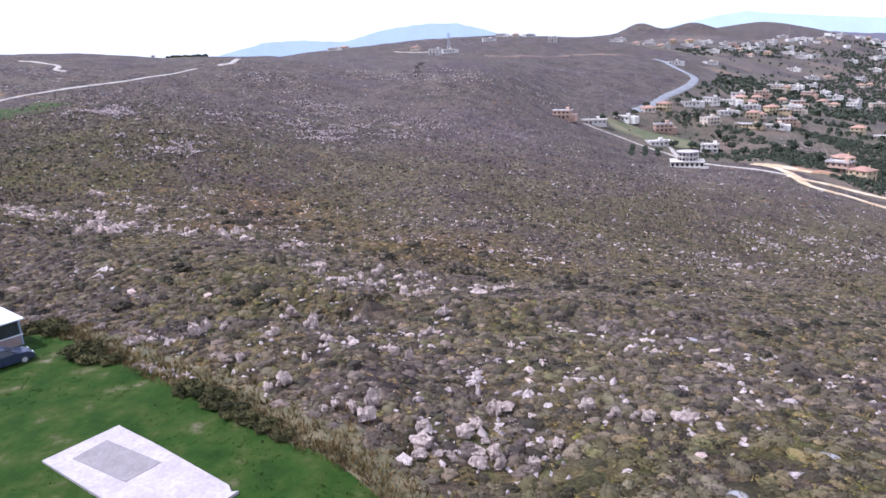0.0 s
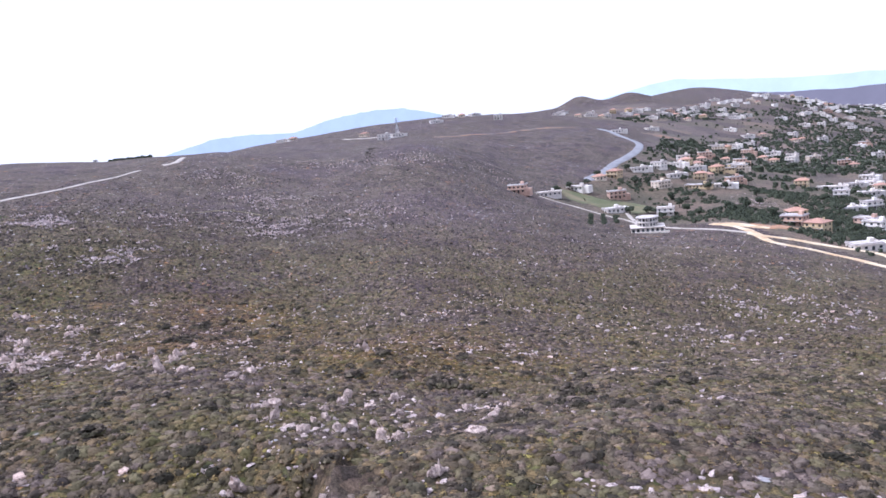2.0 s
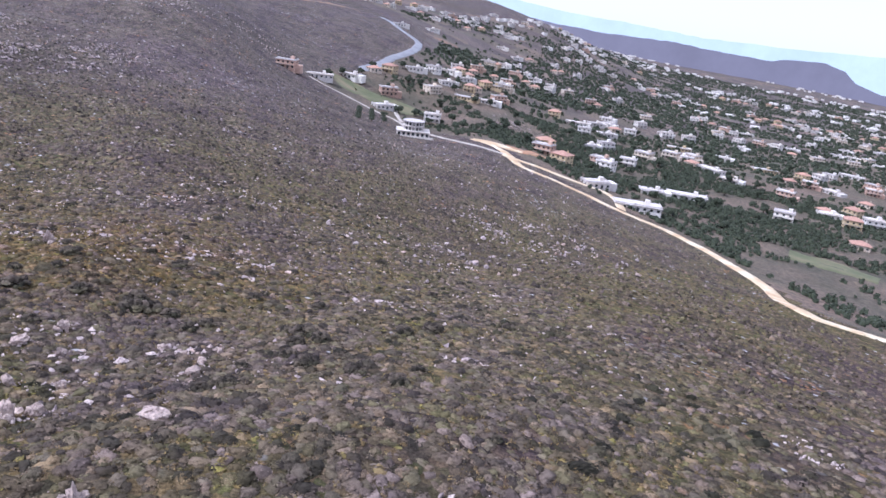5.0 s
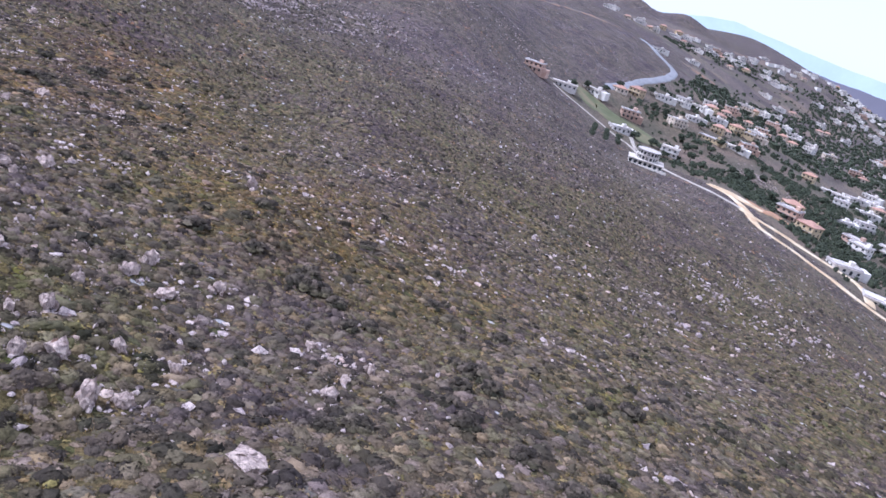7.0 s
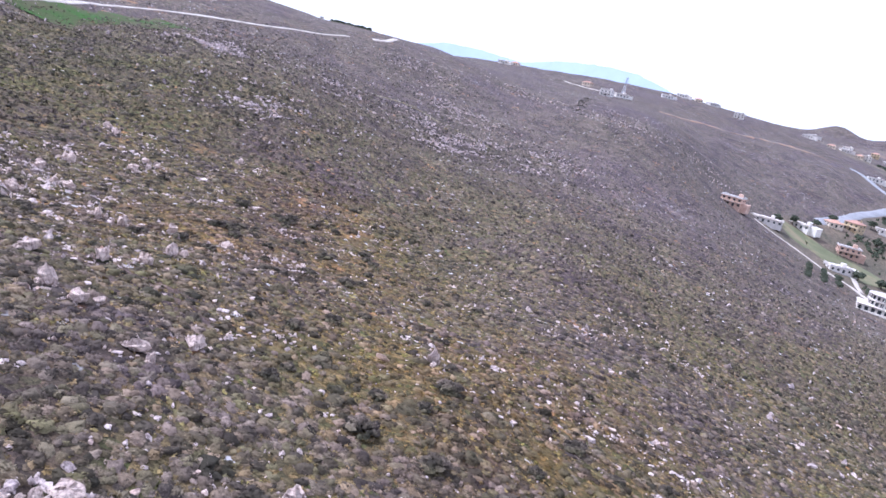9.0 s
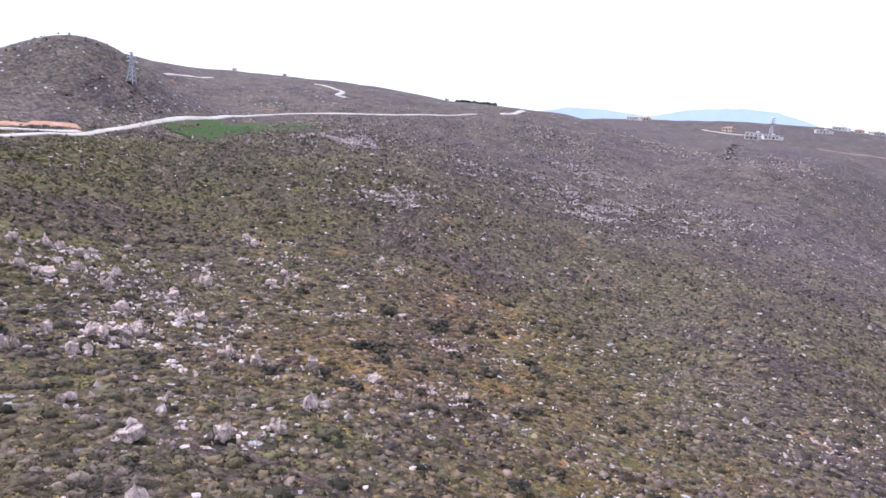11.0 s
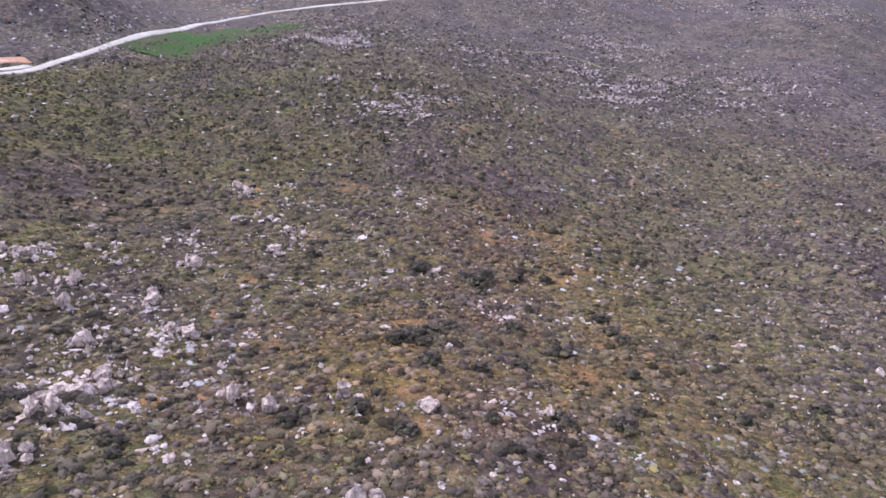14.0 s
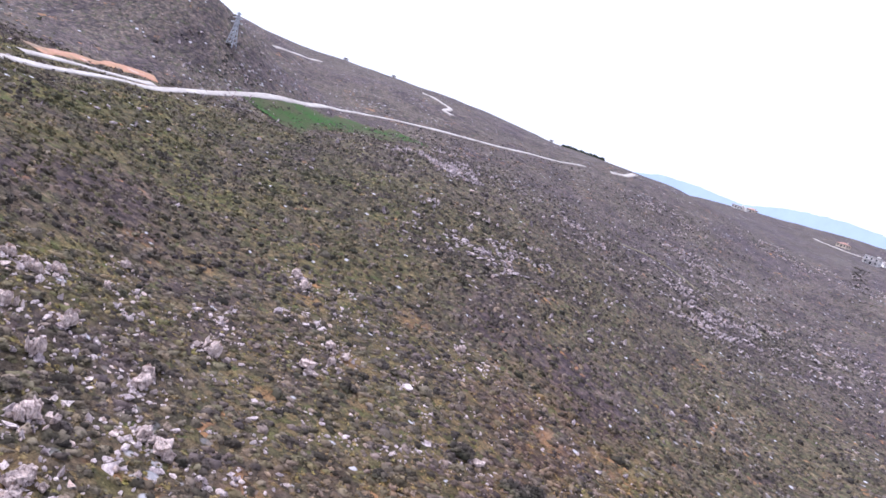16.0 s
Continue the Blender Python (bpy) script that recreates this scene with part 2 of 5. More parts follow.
def limestone(name="limestone", tint=(1.0, 0.92, 0.86)):
    """Karst limestone: white faces, lilac-grey lichen, pits and upright clefts with their shade put into the colour."""
    m, nt, bsdf = shader(name)
    where = place(nt)
    island = nt.nodes.new("ShaderNodeNewGeometry").outputs["Random Per Island"]
    col = ramp(nt, noisy(nt, 2.2, 5, 0.7, where), [(0.33, (0.3, 0.265, 0.28)), (0.44, (0.5, 0.45, 0.46)), (0.55, (0.67, 0.62, 0.61)), (0.69, (0.82, 0.77, 0.74))])
    thin = add(nt, "Mapping")
    thin.inputs["Scale"].default_value = (1.0, 1.0, 0.35)
    nt.links.new(where, thin.inputs["Vector"])
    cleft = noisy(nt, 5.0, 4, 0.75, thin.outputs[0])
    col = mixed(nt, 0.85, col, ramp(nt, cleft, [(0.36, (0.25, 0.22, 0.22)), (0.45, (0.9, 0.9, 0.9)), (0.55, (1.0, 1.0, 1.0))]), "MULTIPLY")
    col = mixed(nt, 0.8, col, ramp(nt, island, [(0.0, (0.6, 0.57, 0.58)), (0.4, (0.88, 0.85, 0.85)), (0.75, (1.0, 0.98, 0.95)), (0.9, (1.0, 0.93, 0.84)), (1.0, (1.0, 0.84, 0.7))]), "MULTIPLY")
    col = mixed(nt, 1.0, col, tint, "MULTIPLY")
    nt.links.new(col, bsdf.inputs["Base Color"])
    bsdf.inputs["Roughness"].default_value = 0.92
    bsdf.inputs["Specular IOR Level"].default_value = 0.2
    bumped(nt, bsdf, cleft, 1.0, 0.25)
    return m


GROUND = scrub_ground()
VALLEY = valley_ground()
SHRUB = shrub_material(
    "heath_shrubs",
    [(0.0, (0.085, 0.075, 0.08)), (0.3, (0.148, 0.126, 0.134)), (0.55, (0.17, 0.142, 0.14)), (0.75, (0.128, 0.12, 0.085)), (0.9, (0.195, 0.168, 0.165)), (1.0, (0.18, 0.145, 0.1))],
    [(0.0, (0.078, 0.076, 0.05)), (0.25, (0.14, 0.127, 0.078)), (0.5, (0.178, 0.152, 0.094)), (0.7, (0.128, 0.13, 0.062)), (0.86, (0.165, 0.14, 0.13)), (1.0, (0.195, 0.158, 0.088))],
    [(0.0, (0.16, 0.11, 0.05)), (0.35, (0.32, 0.18, 0.06)), (0.6, (0.2, 0.18, 0.05)), (0.8, (0.38, 0.18, 0.07)), (1.0, (0.32, 0.22, 0.08))],
)
HERBS = shrub_material("low_herbs", [(0.0, (0.13, 0.105, 0.07)), (0.5, (0.24, 0.185, 0.115)), (1.0, (0.17, 0.15, 0.08))], [(0.0, (0.15, 0.13, 0.055)), (0.5, (0.26, 0.2, 0.095)), (1.0, (0.17, 0.17, 0.05))], [(0.0, (0.25, 0.15, 0.06)), (0.6, (0.36, 0.2, 0.08)), (1.0, (0.22, 0.2, 0.05))])
BUSH = shrub_material("dark_bushes", [(0.0, (0.058, 0.052, 0.05)), (1.0, (0.125, 0.108, 0.1))], [(0.0, (0.048, 0.052, 0.035)), (1.0, (0.105, 0.102, 0.066))])
HEDGE = shrub_material("hedge_leaves", [(0.0, (0.055, 0.062, 0.028)), (1.0, (0.115, 0.11, 0.052))], [(0.0, (0.05, 0.065, 0.026)), (1.0, (0.11, 0.112, 0.048))])
STRAW = shrub_material("dry_grass", [(0.0, (0.15, 0.125, 0.055)), (0.6, (0.26, 0.2, 0.1)), (1.0, (0.19, 0.17, 0.07))], [(0.0, (0.12, 0.12, 0.045)), (0.6, (0.25, 0.2, 0.09)), (1.0, (0.3, 0.23, 0.1))])
GRASS = shrub_material("green_grass", [(0.0, (0.045, 0.11, 0.018)), (1.0, (0.085, 0.15, 0.03))], [(0.0, (0.045, 0.11, 0.018)), (0.8, (0.09, 0.15, 0.03)), (1.0, (0.2, 0.2, 0.08))])
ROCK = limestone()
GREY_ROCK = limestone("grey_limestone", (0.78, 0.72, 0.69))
LAWN = surface("lawn", [(0.3, (0.014, 0.036, 0.005)), (0.46, (0.024, 0.054, 0.007)), (0.58, (0.042, 0.064, 0.012)), (0.67, (0.1, 0.1, 0.045)), (0.76, (0.26, 0.22, 0.18))], 0.34, 0.95, 0.8, 0.06, fine=6)
LAWN.node_tree.nodes["Principled BSDF"].inputs["Specular IOR Level"].default_value = 0.1
MEADOW = surface("rough_meadow", [(0.35, (0.09, 0.1, 0.04)), (0.5, (0.12, 0.12, 0.055)), (0.65, (0.18, 0.15, 0.08))], 0.04, 0.95, 0.5, 0.1, fine=9)
VERGE = surface("trampled_grass", [(0.3, (0.07, 0.072, 0.03)), (0.48, (0.13, 0.11, 0.055)), (0.6, (0.18, 0.14, 0.075)), (0.72, (0.34, 0.28, 0.19))], 0.6, 0.95, 0.7, 0.06, fine=9)
FIELD = surface("young_crop", [(0.36, (0.085, 0.076, 0.042)), (0.5, (0.055, 0.07, 0.026)), (0.66, (0.035, 0.088, 0.016))], 0.05, 0.95, 0.5, 0.1, fine=12)
FIELD.node_tree.nodes["Principled BSDF"].inputs["Specular IOR Level"].default_value = 0.1
CONCRETE = surface("pale_concrete", [(0.35, (0.39, 0.335, 0.335)), (0.65, (0.47, 0.415, 0.41))], 0.6, 0.85, 0.3, 0.01)
SCREED = surface("grey_screed", [(0.35, (0.24, 0.205, 0.2)), (0.65, (0.29, 0.255, 0.25))], 0.8, 0.9, 0.3, 0.01)
ASPHALT = surface("old_asphalt", [(0.35, (0.2, 0.2, 0.21)), (0.65, (0.27, 0.27, 0.28))], 0.12, 0.9, 0.2, 0.02)
PALE_TRACK = surface("pale_gravel", [(0.35, (0.33, 0.285, 0.24)), (0.65, (0.48, 0.43, 0.37))], 0.15, 0.95, 0.4, 0.05)
SAND_TRACK = surface("sandy_gravel", [(0.32, (0.46, 0.3, 0.16)), (0.5, (0.58, 0.45, 0.28)), (0.68, (0.7, 0.6, 0.44))], 0.1, 0.95, 0.4, 0.05)
RED_SOIL = surface("red_soil", [(0.32, (0.2, 0.14, 0.085)), (0.45, (0.36, 0.2, 0.1)), (0.6, (0.38, 0.19, 0.11)), (0.72, (0.48, 0.38, 0.3))], 0.16, 0.95, 0.5, 0.1)
TERRACE_SOIL = surface("brown_soil", [(0.4, (0.13, 0.105, 0.09)), (0.5, (0.17, 0.115, 0.08)), (0.65, (0.28, 0.15, 0.085))], 0.06, 0.95, 0.5, 0.1)
WHITE_WALL = surface("white_plaster", [(0.35, (0.76, 0.7, 0.63)), (0.65, (0.86, 0.82, 0.76))], 0.35, 0.85, 0.15, 0.01, "object")
CREAM_WALL = surface("ochre_plaster", [(0.35, (0.55, 0.42, 0.24)), (0.65, (0.68, 0.54, 0.33))], 0.35, 0.85, 0.15, 0.01, "object")
ORANGE_WALL = surface("salmon_plaster", [(0.35, (0.56, 0.36, 0.26)), (0.65, (0.68, 0.47, 0.36))], 0.35, 0.85, 0.15, 0.01, "object")
ROOF_TILE = surface("terracotta", [(0.35, (0.38, 0.21, 0.15)), (0.65, (0.5, 0.3, 0.22))], 0.9, 0.85, 0.4, 0.03, "object")
IVORY_WALL = surface("ivory_plaster", [(0.35, (0.68, 0.56, 0.42)), (0.65, (0.78, 0.67, 0.54))], 0.35, 0.85, 0.15, 0.01, "object")
ROOF_FLAT = surface("roof_slab", [(0.35, (0.5, 0.45, 0.42)), (0.65, (0.7, 0.65, 0.61))], 0.3, 0.9, 0.2, 0.01, "object")
GLASS = surface("window_glass", [(0.3, (0.03, 0.035, 0.04)), (0.7, (0.06, 0.065, 0.07))], 0.5, 0.12, 0.0)
BARK = surface("bark", [(0.3, (0.07, 0.05, 0.035)), (0.7, (0.14, 0.11, 0.08))], 3.0, 0.95, 0.6, 0.03)
LEAVES = surface("tree_leaves", [(0.3, (0.022, 0.031, 0.017)), (0.7, (0.058, 0.07, 0.034))], 0.8, 0.9, 0.6, 0.1, "island")
STEEL = surface("galvanised_steel", [(0.3, (0.42, 0.43, 0.45)), (0.7, (0.58, 0.59, 0.6))], 1.0, 0.5, 0.1, 0.01, metal=0.4)

# ---- mesh helpers ----


def mesh_object(name, verts, faces, material, parent=None, smooth=False):
    """One mesh object from arrays of vertices and of equal-sided faces."""
    me = bpy.data.meshes.new(name)
    verts, faces = np.asarray(verts, np.float32), np.asarray(faces, np.int32)
    n = faces.shape[1]
    me.vertices.add(len(verts))
    me.vertices.foreach_set("co", verts.ravel())
    me.loops.add(faces.size)
    me.loops.foreach_set("vertex_index", faces.ravel())
    me.polygons.add(len(faces))
    me.polygons.foreach_set("loop_start", np.arange(0, faces.size, n, dtype=np.int32))
    me.polygons.foreach_set("loop_total", np.full(len(faces), n, np.int32))
    me.polygons.foreach_set("use_smooth", np.full(len(faces), smooth))
    me.update(calc_edges=True)
    me.materials.append(material)
    ob = new(name, me)
    ob.parent = parent
    return ob


def part(name, bm, material, parent, label=""):
    """Links a bmesh as one mesh object under a thing or a part."""
    me = bpy.data.meshes.new(name)
    bm.to_mesh(me)
    bm.free()
    me.materials.append(material)
    ob = new(name, me)
    ob.parent = parent
    return tagged(ob, label)


def box(bm, x0, x1, y0, y1, z0, z1, bevel=0.0):
    made = bmesh.ops.create_cube(bm, size=1.0, matrix=Matrix.LocRotScale(((x0 + x1) / 2, (y0 + y1) / 2, (z0 + z1) / 2), None, (x1 - x0, y1 - y0, z1 - z0)))
    if bevel:
        edges = list({e for v in made["verts"] for e in v.link_edges})
        bmesh.ops.bevel(bm, geom=edges, offset=bevel, segments=1, affect="EDGES")
    return bm


def beam(bm, a, b, r, sides=4, r2=None):
    a, b = Vector(a), Vector(b)
    turn = (b - a).to_track_quat("Z", "Y").to_matrix().to_4x4()
    bmesh.ops.create_cone(bm, cap_ends=True, segments=sides, radius1=r, radius2=r if r2 is None else r2, depth=(b - a).length, matrix=Matrix.Translation((a + b) / 2) @ turn)
    return bm


def ground_z(x, y):
    return float(height(x, y)[0])


# ---- lie of the land: heights along bearings from the hill's shoulder ----
CENTRE = (-15.0, 70.0)
RINGS = np.array([0, 30, 65, 105, 155, 220, 300, 420, 600, 900, 1400, 2100, 3200, 4900.0])
SLOPES = {}


def slope(bearing, *heights):
    """Heights of the ground at the rings, along a bearing in degrees to the left of north."""
    SLOPES[bearing] = heights


slope(-140, -5.6, -3.1, -1.5, -2.3, -4.6, -9.2, -16.1, -29.4, -50.9, -79.3, -110.6, -131.2, -135.6, -93)
slope(-100, -5.2, -7.2, -10.2, -14.9, -21.8, -31.8, -46.3, -67.1, -92.2, -113.5, -131.3, -140.7, -139.9, -91.5)
slope(-75, -4.9, -7.6, -15.2, -25.1, -37.9, -54.6, -73.4, -94.3, -112.6, -128.5, -138.8, -147.2, -159.8, -168.9)
slope(-58, -4.7, -9.3, -18, -27.6, -39.9, -55.7, -73.3, -92.1, -107.4, -122.3, -134.1, -142.8, -152.6, -191.9)
slope(-46, -4.7, -10.9, -19.4, -29.8, -40.2, -57.1, -71, -86.7, -98.6, -111.6, -123.3, -131.3, -134, -135)
slope(-36, -4.9, -11.9, -20, -31.9, -43.3, -55.7, -62.1, -75.2, -90.5, -96.8, -101.2, -93.6, -92, -110)
slope(-27, -5, -12.6, -22, -31.5, -41.3, -50.3, -53.2, -60.4, -71.3, -70.3, -54.9, 23.2, -20, -60)
slope(-18, -5, -13.2, -21.4, -29.4, -37.5, -40.9, -46, -58.1, -66.4, -25.7, 3.9, 55.8, 11.2, -57.1)
slope(-9, -4.5, -13.1, -19.8, -26.9, -32.7, -36.8, -36.7, -37.8, -36.3, 2.1, 39.1, 41.8, -40.7, -82.8)
slope(0, -3.7, -12.1, -17.5, -24.2, -30, -27.8, -30, -19.3, 7.3, 18.6, 51.9, -21.5, -61.8, -99.3)
slope(9, -3.6, -11, -16.6, -23.3, -29.6, -29.5, -23.4, -15.8, 8.2, 21.6, 43.2, -28.2, -83, -109.2)
slope(18, -3.9, -9.7, -14.6, -20.6, -26.3, -24.6, -17.1, -6.2, 24.1, 24.4, 18.2, -68.7, -102.9, -109.4)
slope(27, -4.1, -7.9, -11.7, -17.6, -22.9, -16, -5.5, 6, 25.7, 28, -43.6, -86.7, -110.3, -109.7)
slope(36, -4.2, -6.2, -9.5, -16.1, -19.2, -12.7, 0.5, 8.6, 33.9, 38, -12.7, -80, -109.7, -110.4)
slope(45, -4.7, -4.8, -7.8, -12.8, -15.1, -10, -3.6, 5.1, 28.9, 42.9, -1.1, -70.7, -109.2, -110.8)
slope(54, -5.9, -4.3, -6.4, -8.8, -7.3, -3.4, 1.1, 11.7, 39.9, 19.3, -13.6, -74.4, -109.2, -110.7)
slope(68, -7.5, -3.1, -1.8, -1.1, 0.2, 2.8, 9.7, 12.6, -0.4, -26, -65.5, -105.2, -119.5, -110.6)
slope(100, -8.4, -4.4, -2.5, -1, 1.1, 3.8, 7.2, 6.8, -4.5, -27.5, -63, -101.3, -119.7, -110.4)
slope(135, -7.8, -3.5, -2.5, -0.8, 1.2, 3.1, 3.5, -0.5, -10.9, -30.8, -65.9, -105.1, -119.8, -110.2)
slope(175, -4.7, -1.4, -1.7, -1.2, -0.4, -1.3, -4.3, -11.7, -26.2, -50, -83.1, -113.9, -119.9, -100)
HILLS = [(-320, 297, 32, 30), (-352, 420, 60, 6), (393, 1873, 32, 26), (525, 1855, 42, 24), (855, 2260, 105, 24)]
BEARINGS = np.array(sorted(SLOPES) + [220.0])
TABLE = np.array([SLOPES[b] for b in sorted(SLOPES)] + [SLOPES[-140]], float)
LATTICE = np.random.RandomState(4).rand(256, 256)


def lattice_noise(x, y):
    """Smooth value noise from 0 to 1 with a period of one unit."""
    xi, yi = np.floor(x), np.floor(y)
    fx, fy = x - xi, y - yi
    fx, fy = fx * fx * (3 - 2 * fx), fy * fy * (3 - 2 * fy)
    a, b = xi.astype(int) % 256, yi.astype(int) % 256
    a1, b1 = (a + 1) % 256, (b + 1) % 256
    low = LATTICE[a, b] * (1 - fx) + LATTICE[a1, b] * fx
    high = LATTICE[a, b1] * (1 - fx) + LATTICE[a1, b1] * fx
    return low * (1 - fy) + high * fy


def blend(values, size):
    """Four neighbours and their smooth weights on an axis of that many nodes."""
    i = np.clip(np.floor(values).astype(int), 0, size - 2)
    t = values - i
    weights = (-0.5 * t + t * t - 0.5 * t**3, 1 - 2.5 * t * t + 1.5 * t**3, 0.5 * t + 2 * t * t - 1.5 * t**3, 0.5 * t**3 - 0.5 * t * t)
    return [np.clip(i + n, 0, size - 1) for n in (-1, 0, 1, 2)], weights


def height(x, y):
    """The ground's height at places in plan."""
    x, y = np.atleast_1d(np.asarray(x, float)), np.atleast_1d(np.asarray(y, float))
    dx, dy = x - CENTRE[0], y - CENTRE[1]
    far = np.hypot(dx, dy)
    bearing = (np.degrees(np.arctan2(-dx, dy)) + 140) % 360 - 140
    cols, wc = blend(np.interp(far, RINGS, np.arange(len(RINGS))), len(RINGS))
    rows, wr = blend(np.interp(bearing, BEARINGS, np.arange(len(BEARINGS))), len(BEARINGS))
    z = sum(TABLE[r, c] * p * q for r, p in zip(rows, wr) for c, q in zip(cols, wc))
    for hx, hy, wide, tall in HILLS:
        z = z + tall * np.exp(-((x - hx) ** 2 + (y - hy) ** 2) / (2 * wide * wide))
    rough = np.clip((far - 20) / 120, 0, 1)
    z = z + rough * (lattice_noise(x / 23 + 9, y / 23 + 5) - 0.5) * 1.6 + rough * (lattice_noise(x / 61, y / 61) - 0.5) * 3.0
    yard = np.clip((30 - np.hypot(x + 30, y - 36)) / 10, 0, 1)
    return z * (1 - yard) + 0.15 * yard


EDGE_NORTH = [0, 190, 278, 361, 409, 487, 525, 571, 612, 640, 725, 795, 960, 1220, 1300, 1400, 1700, 2300, 4900]
EDGE_EAST = [232, 230, 253, 262, 236, 213, 176, 152, 112, 84, 143, 187, 292, 385, 330, 240, 420, 900, 1500]


def inland(x, y):
    """Metres east of the edge between the heath and the village's land."""
    return np.asarray(x) - np.interp(y, EDGE_NORTH, EDGE_EAST)


# ---- the ground: one sheet to the horizon ----
front = np.arange(-80, 90, 0.5)
back = np.arange(90, 280, 2.5)
bearings = np.radians(np.concatenate([front, back]))
radii = np.concatenate([[0.0], np.geomspace(3.0, 400, 150), np.geomspace(404, 4900, 140)])
gx = CENTRE[0] - np.sin(bearings)[:, None] * radii[None]
gy = CENTRE[1] + np.cos(bearings)[:, None] * radii[None]
gz = height(gx.ravel(), gy.ravel()).reshape(gx.shape)
nb, nr = gx.shape
idx = np.arange(nb * nr).reshape(nb, nr)
nxt = np.roll(idx, -1, axis=0)
quads = np.stack([idx[:, :-1], idx[:, 1:], nxt[:, 1:], nxt[:, :-1]], -1).reshape(-1, 4)
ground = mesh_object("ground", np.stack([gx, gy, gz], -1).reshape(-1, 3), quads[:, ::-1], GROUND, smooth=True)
ground.data.materials.append(VALLEY)
mid = (gx[:, :-1] + gx[:, 1:]) / 2, (gy[:, :-1] + gy[:, 1:]) / 2
low = inland(mid[0], mid[1]) > 26 * (lattice_noise(mid[0] / 25, mid[1] / 25) - 0.5) * np.clip(mid[1] / 500, 0.15, 1.5)
# high knolls stay heath; the far ridge too, its lilac standing in for haze
low &= ~((radii[None, :-1] > 1750) & (gz[:, :-1] > 18)) & ~((radii[None, :-1] > 2700) & (gz[:, :-1] > -85))
ground.data.polygons.foreach_set("material_index", low.astype(np.int32).ravel())
tagged(ground, "rocky hillside heath of purple-brown dwarf shrubs and dry grass", "hillside", kind="structure")


ROUTES = []


def ribbon(name, points, width, material, label, category, lift=0.12, steps=6, ragged=0.3, clear=True):
    """A road or track laid on the ground along a line of places in plan."""
    pts = np.array(points, float)
    out = []
    for i in range(len(pts) - 1):
        p0, p1, p2, p3 = pts[max(i - 1, 0)], pts[i], pts[i + 1], pts[min(i + 2, len(pts) - 1)]
        for t in np.arange(steps) / steps:
            out.append(0.5 * (2 * p1 + (p2 - p0) * t + (2 * p0 - 5 * p1 + 4 * p2 - p3) * t**2 + (3 * p1 - p0 - 3 * p2 + p3) * t**3))
    out = np.array(out + [pts[-1]])
    if clear:
        ROUTES.append((out, width))
    ahead = np.gradient(out, axis=0)
    ahead /= np.linalg.norm(ahead, axis=1)[:, None]
    side = np.stack([-ahead[:, 1], ahead[:, 0]], -1)
    wob = 1 + ragged * (lattice_noise(out[:, 0] / 7, out[:, 1] / 7) - 0.5)
    rows = []
    for k, (f, drop) in enumerate(((-0.56, -0.5), (-0.5, 0), (-0.25, 0.03), (0.25, 0.03), (0.5, 0), (0.56, -0.5))):
        p = out + side * (width * f * wob)[:, None]
        rows.append(np.column_stack([p, height(p[:, 0], p[:, 1]) + lift + drop]))
    n = len(out)
    verts = np.concatenate(rows)
    faces = [(k * n + i, k * n + i + 1, (k + 1) * n + i + 1, (k + 1) * n + i) for k in range(5) for i in range(n - 1)]
    ob = mesh_object(name, verts, np.array(faces)[:, ::-1], material, smooth=True)
    return tagged(ob, label, category, kind="structure")


ribbon("road_village", [(153, 741), (188, 799), (212, 836), (238, 875), (261, 918), (276, 962), (274, 992), (270, 1040), (268, 1090), (262, 1130)], 9.5, ASPHALT, "grey asphalt road climbing in a double bend", "road", 0.5)
ribbon("road_houses", [(84, 626), (106, 617), (126, 609), (141, 596), (150, 570), (153, 540), (157, 500), (166, 478), (181, 468), (196, 458)], 4.2, PALE_TRACK, "narrow pale lane past the lower houses", "lane", 0.3)
ribbon("drive", [(160, 655), (160, 620), (154, 572)], 3.6, PALE_TRACK, "short pale drive between two houses", "drive", 0.3)
ribbon("track_east", [(188, 499), (199, 482), (200, 460), (197, 432), (205, 419), (218, 412), (227, 399), (233, 384), (245, 372), (257, 358), (261, 337), (260, 311), (250, 278), (239, 250), (220, 222), (208, 200), (214, 192), (226, 184), (250, 170)], 7.0, SAND_TRACK, "wide sandy dirt track along the edge of the hill", "track", 0.3)
ribbon("track_fork", [(194, 455), (205, 448), (218, 445), (232, 441), (247, 435), (258, 425), (258, 405), (246, 380)], 5.6, SAND_TRACK, "pale gravel track that forks round a bank", "track", 0.3)
ribbon("track_hill", [(-194, 170), (-210, 186), (-219, 199), (-228, 214), (-237, 234), (-248, 255), (-256, 279), (-261, 300), (-267, 325), (-278, 352), (-282, 374), (-277, 392), (-269, 406), (-265, 423), (-258, 442), (-249, 462), (-245, 490), (-246, 530), (-243, 566)], 2.8, PALE_TRACK, "pale gravel track climbing the hill beside a green field", "track", 0.25)
ribbon("track_spur", [(-229, 200), (-236, 212), (-240, 228), (-247, 246)], 2.6, PALE_TRACK, "pale spur of the hill track past dug soil", "track", 0.25)
ribbon("track_ridge", [(-232, 585), (-224, 594), (-226, 612), (-230, 630)], 4.0, PALE_TRACK, "short bare piece of track near the ridge", "track", 0.3)
ribbon("path_summit", [(-371, 532), (-350, 516), (-333, 507), (-322, 501), (-312, 488), (-307, 476), (-298, 474)], 3.4, PALE_TRACK, "short pale path with a kink below the ridge", "path", 0.3)
ribbon("path_ridge", [(-399, 410), (-416, 445), (-440, 490)], 3.0, PALE_TRACK, "sandy path along the ridge behind the pylon", "path", 0.3)
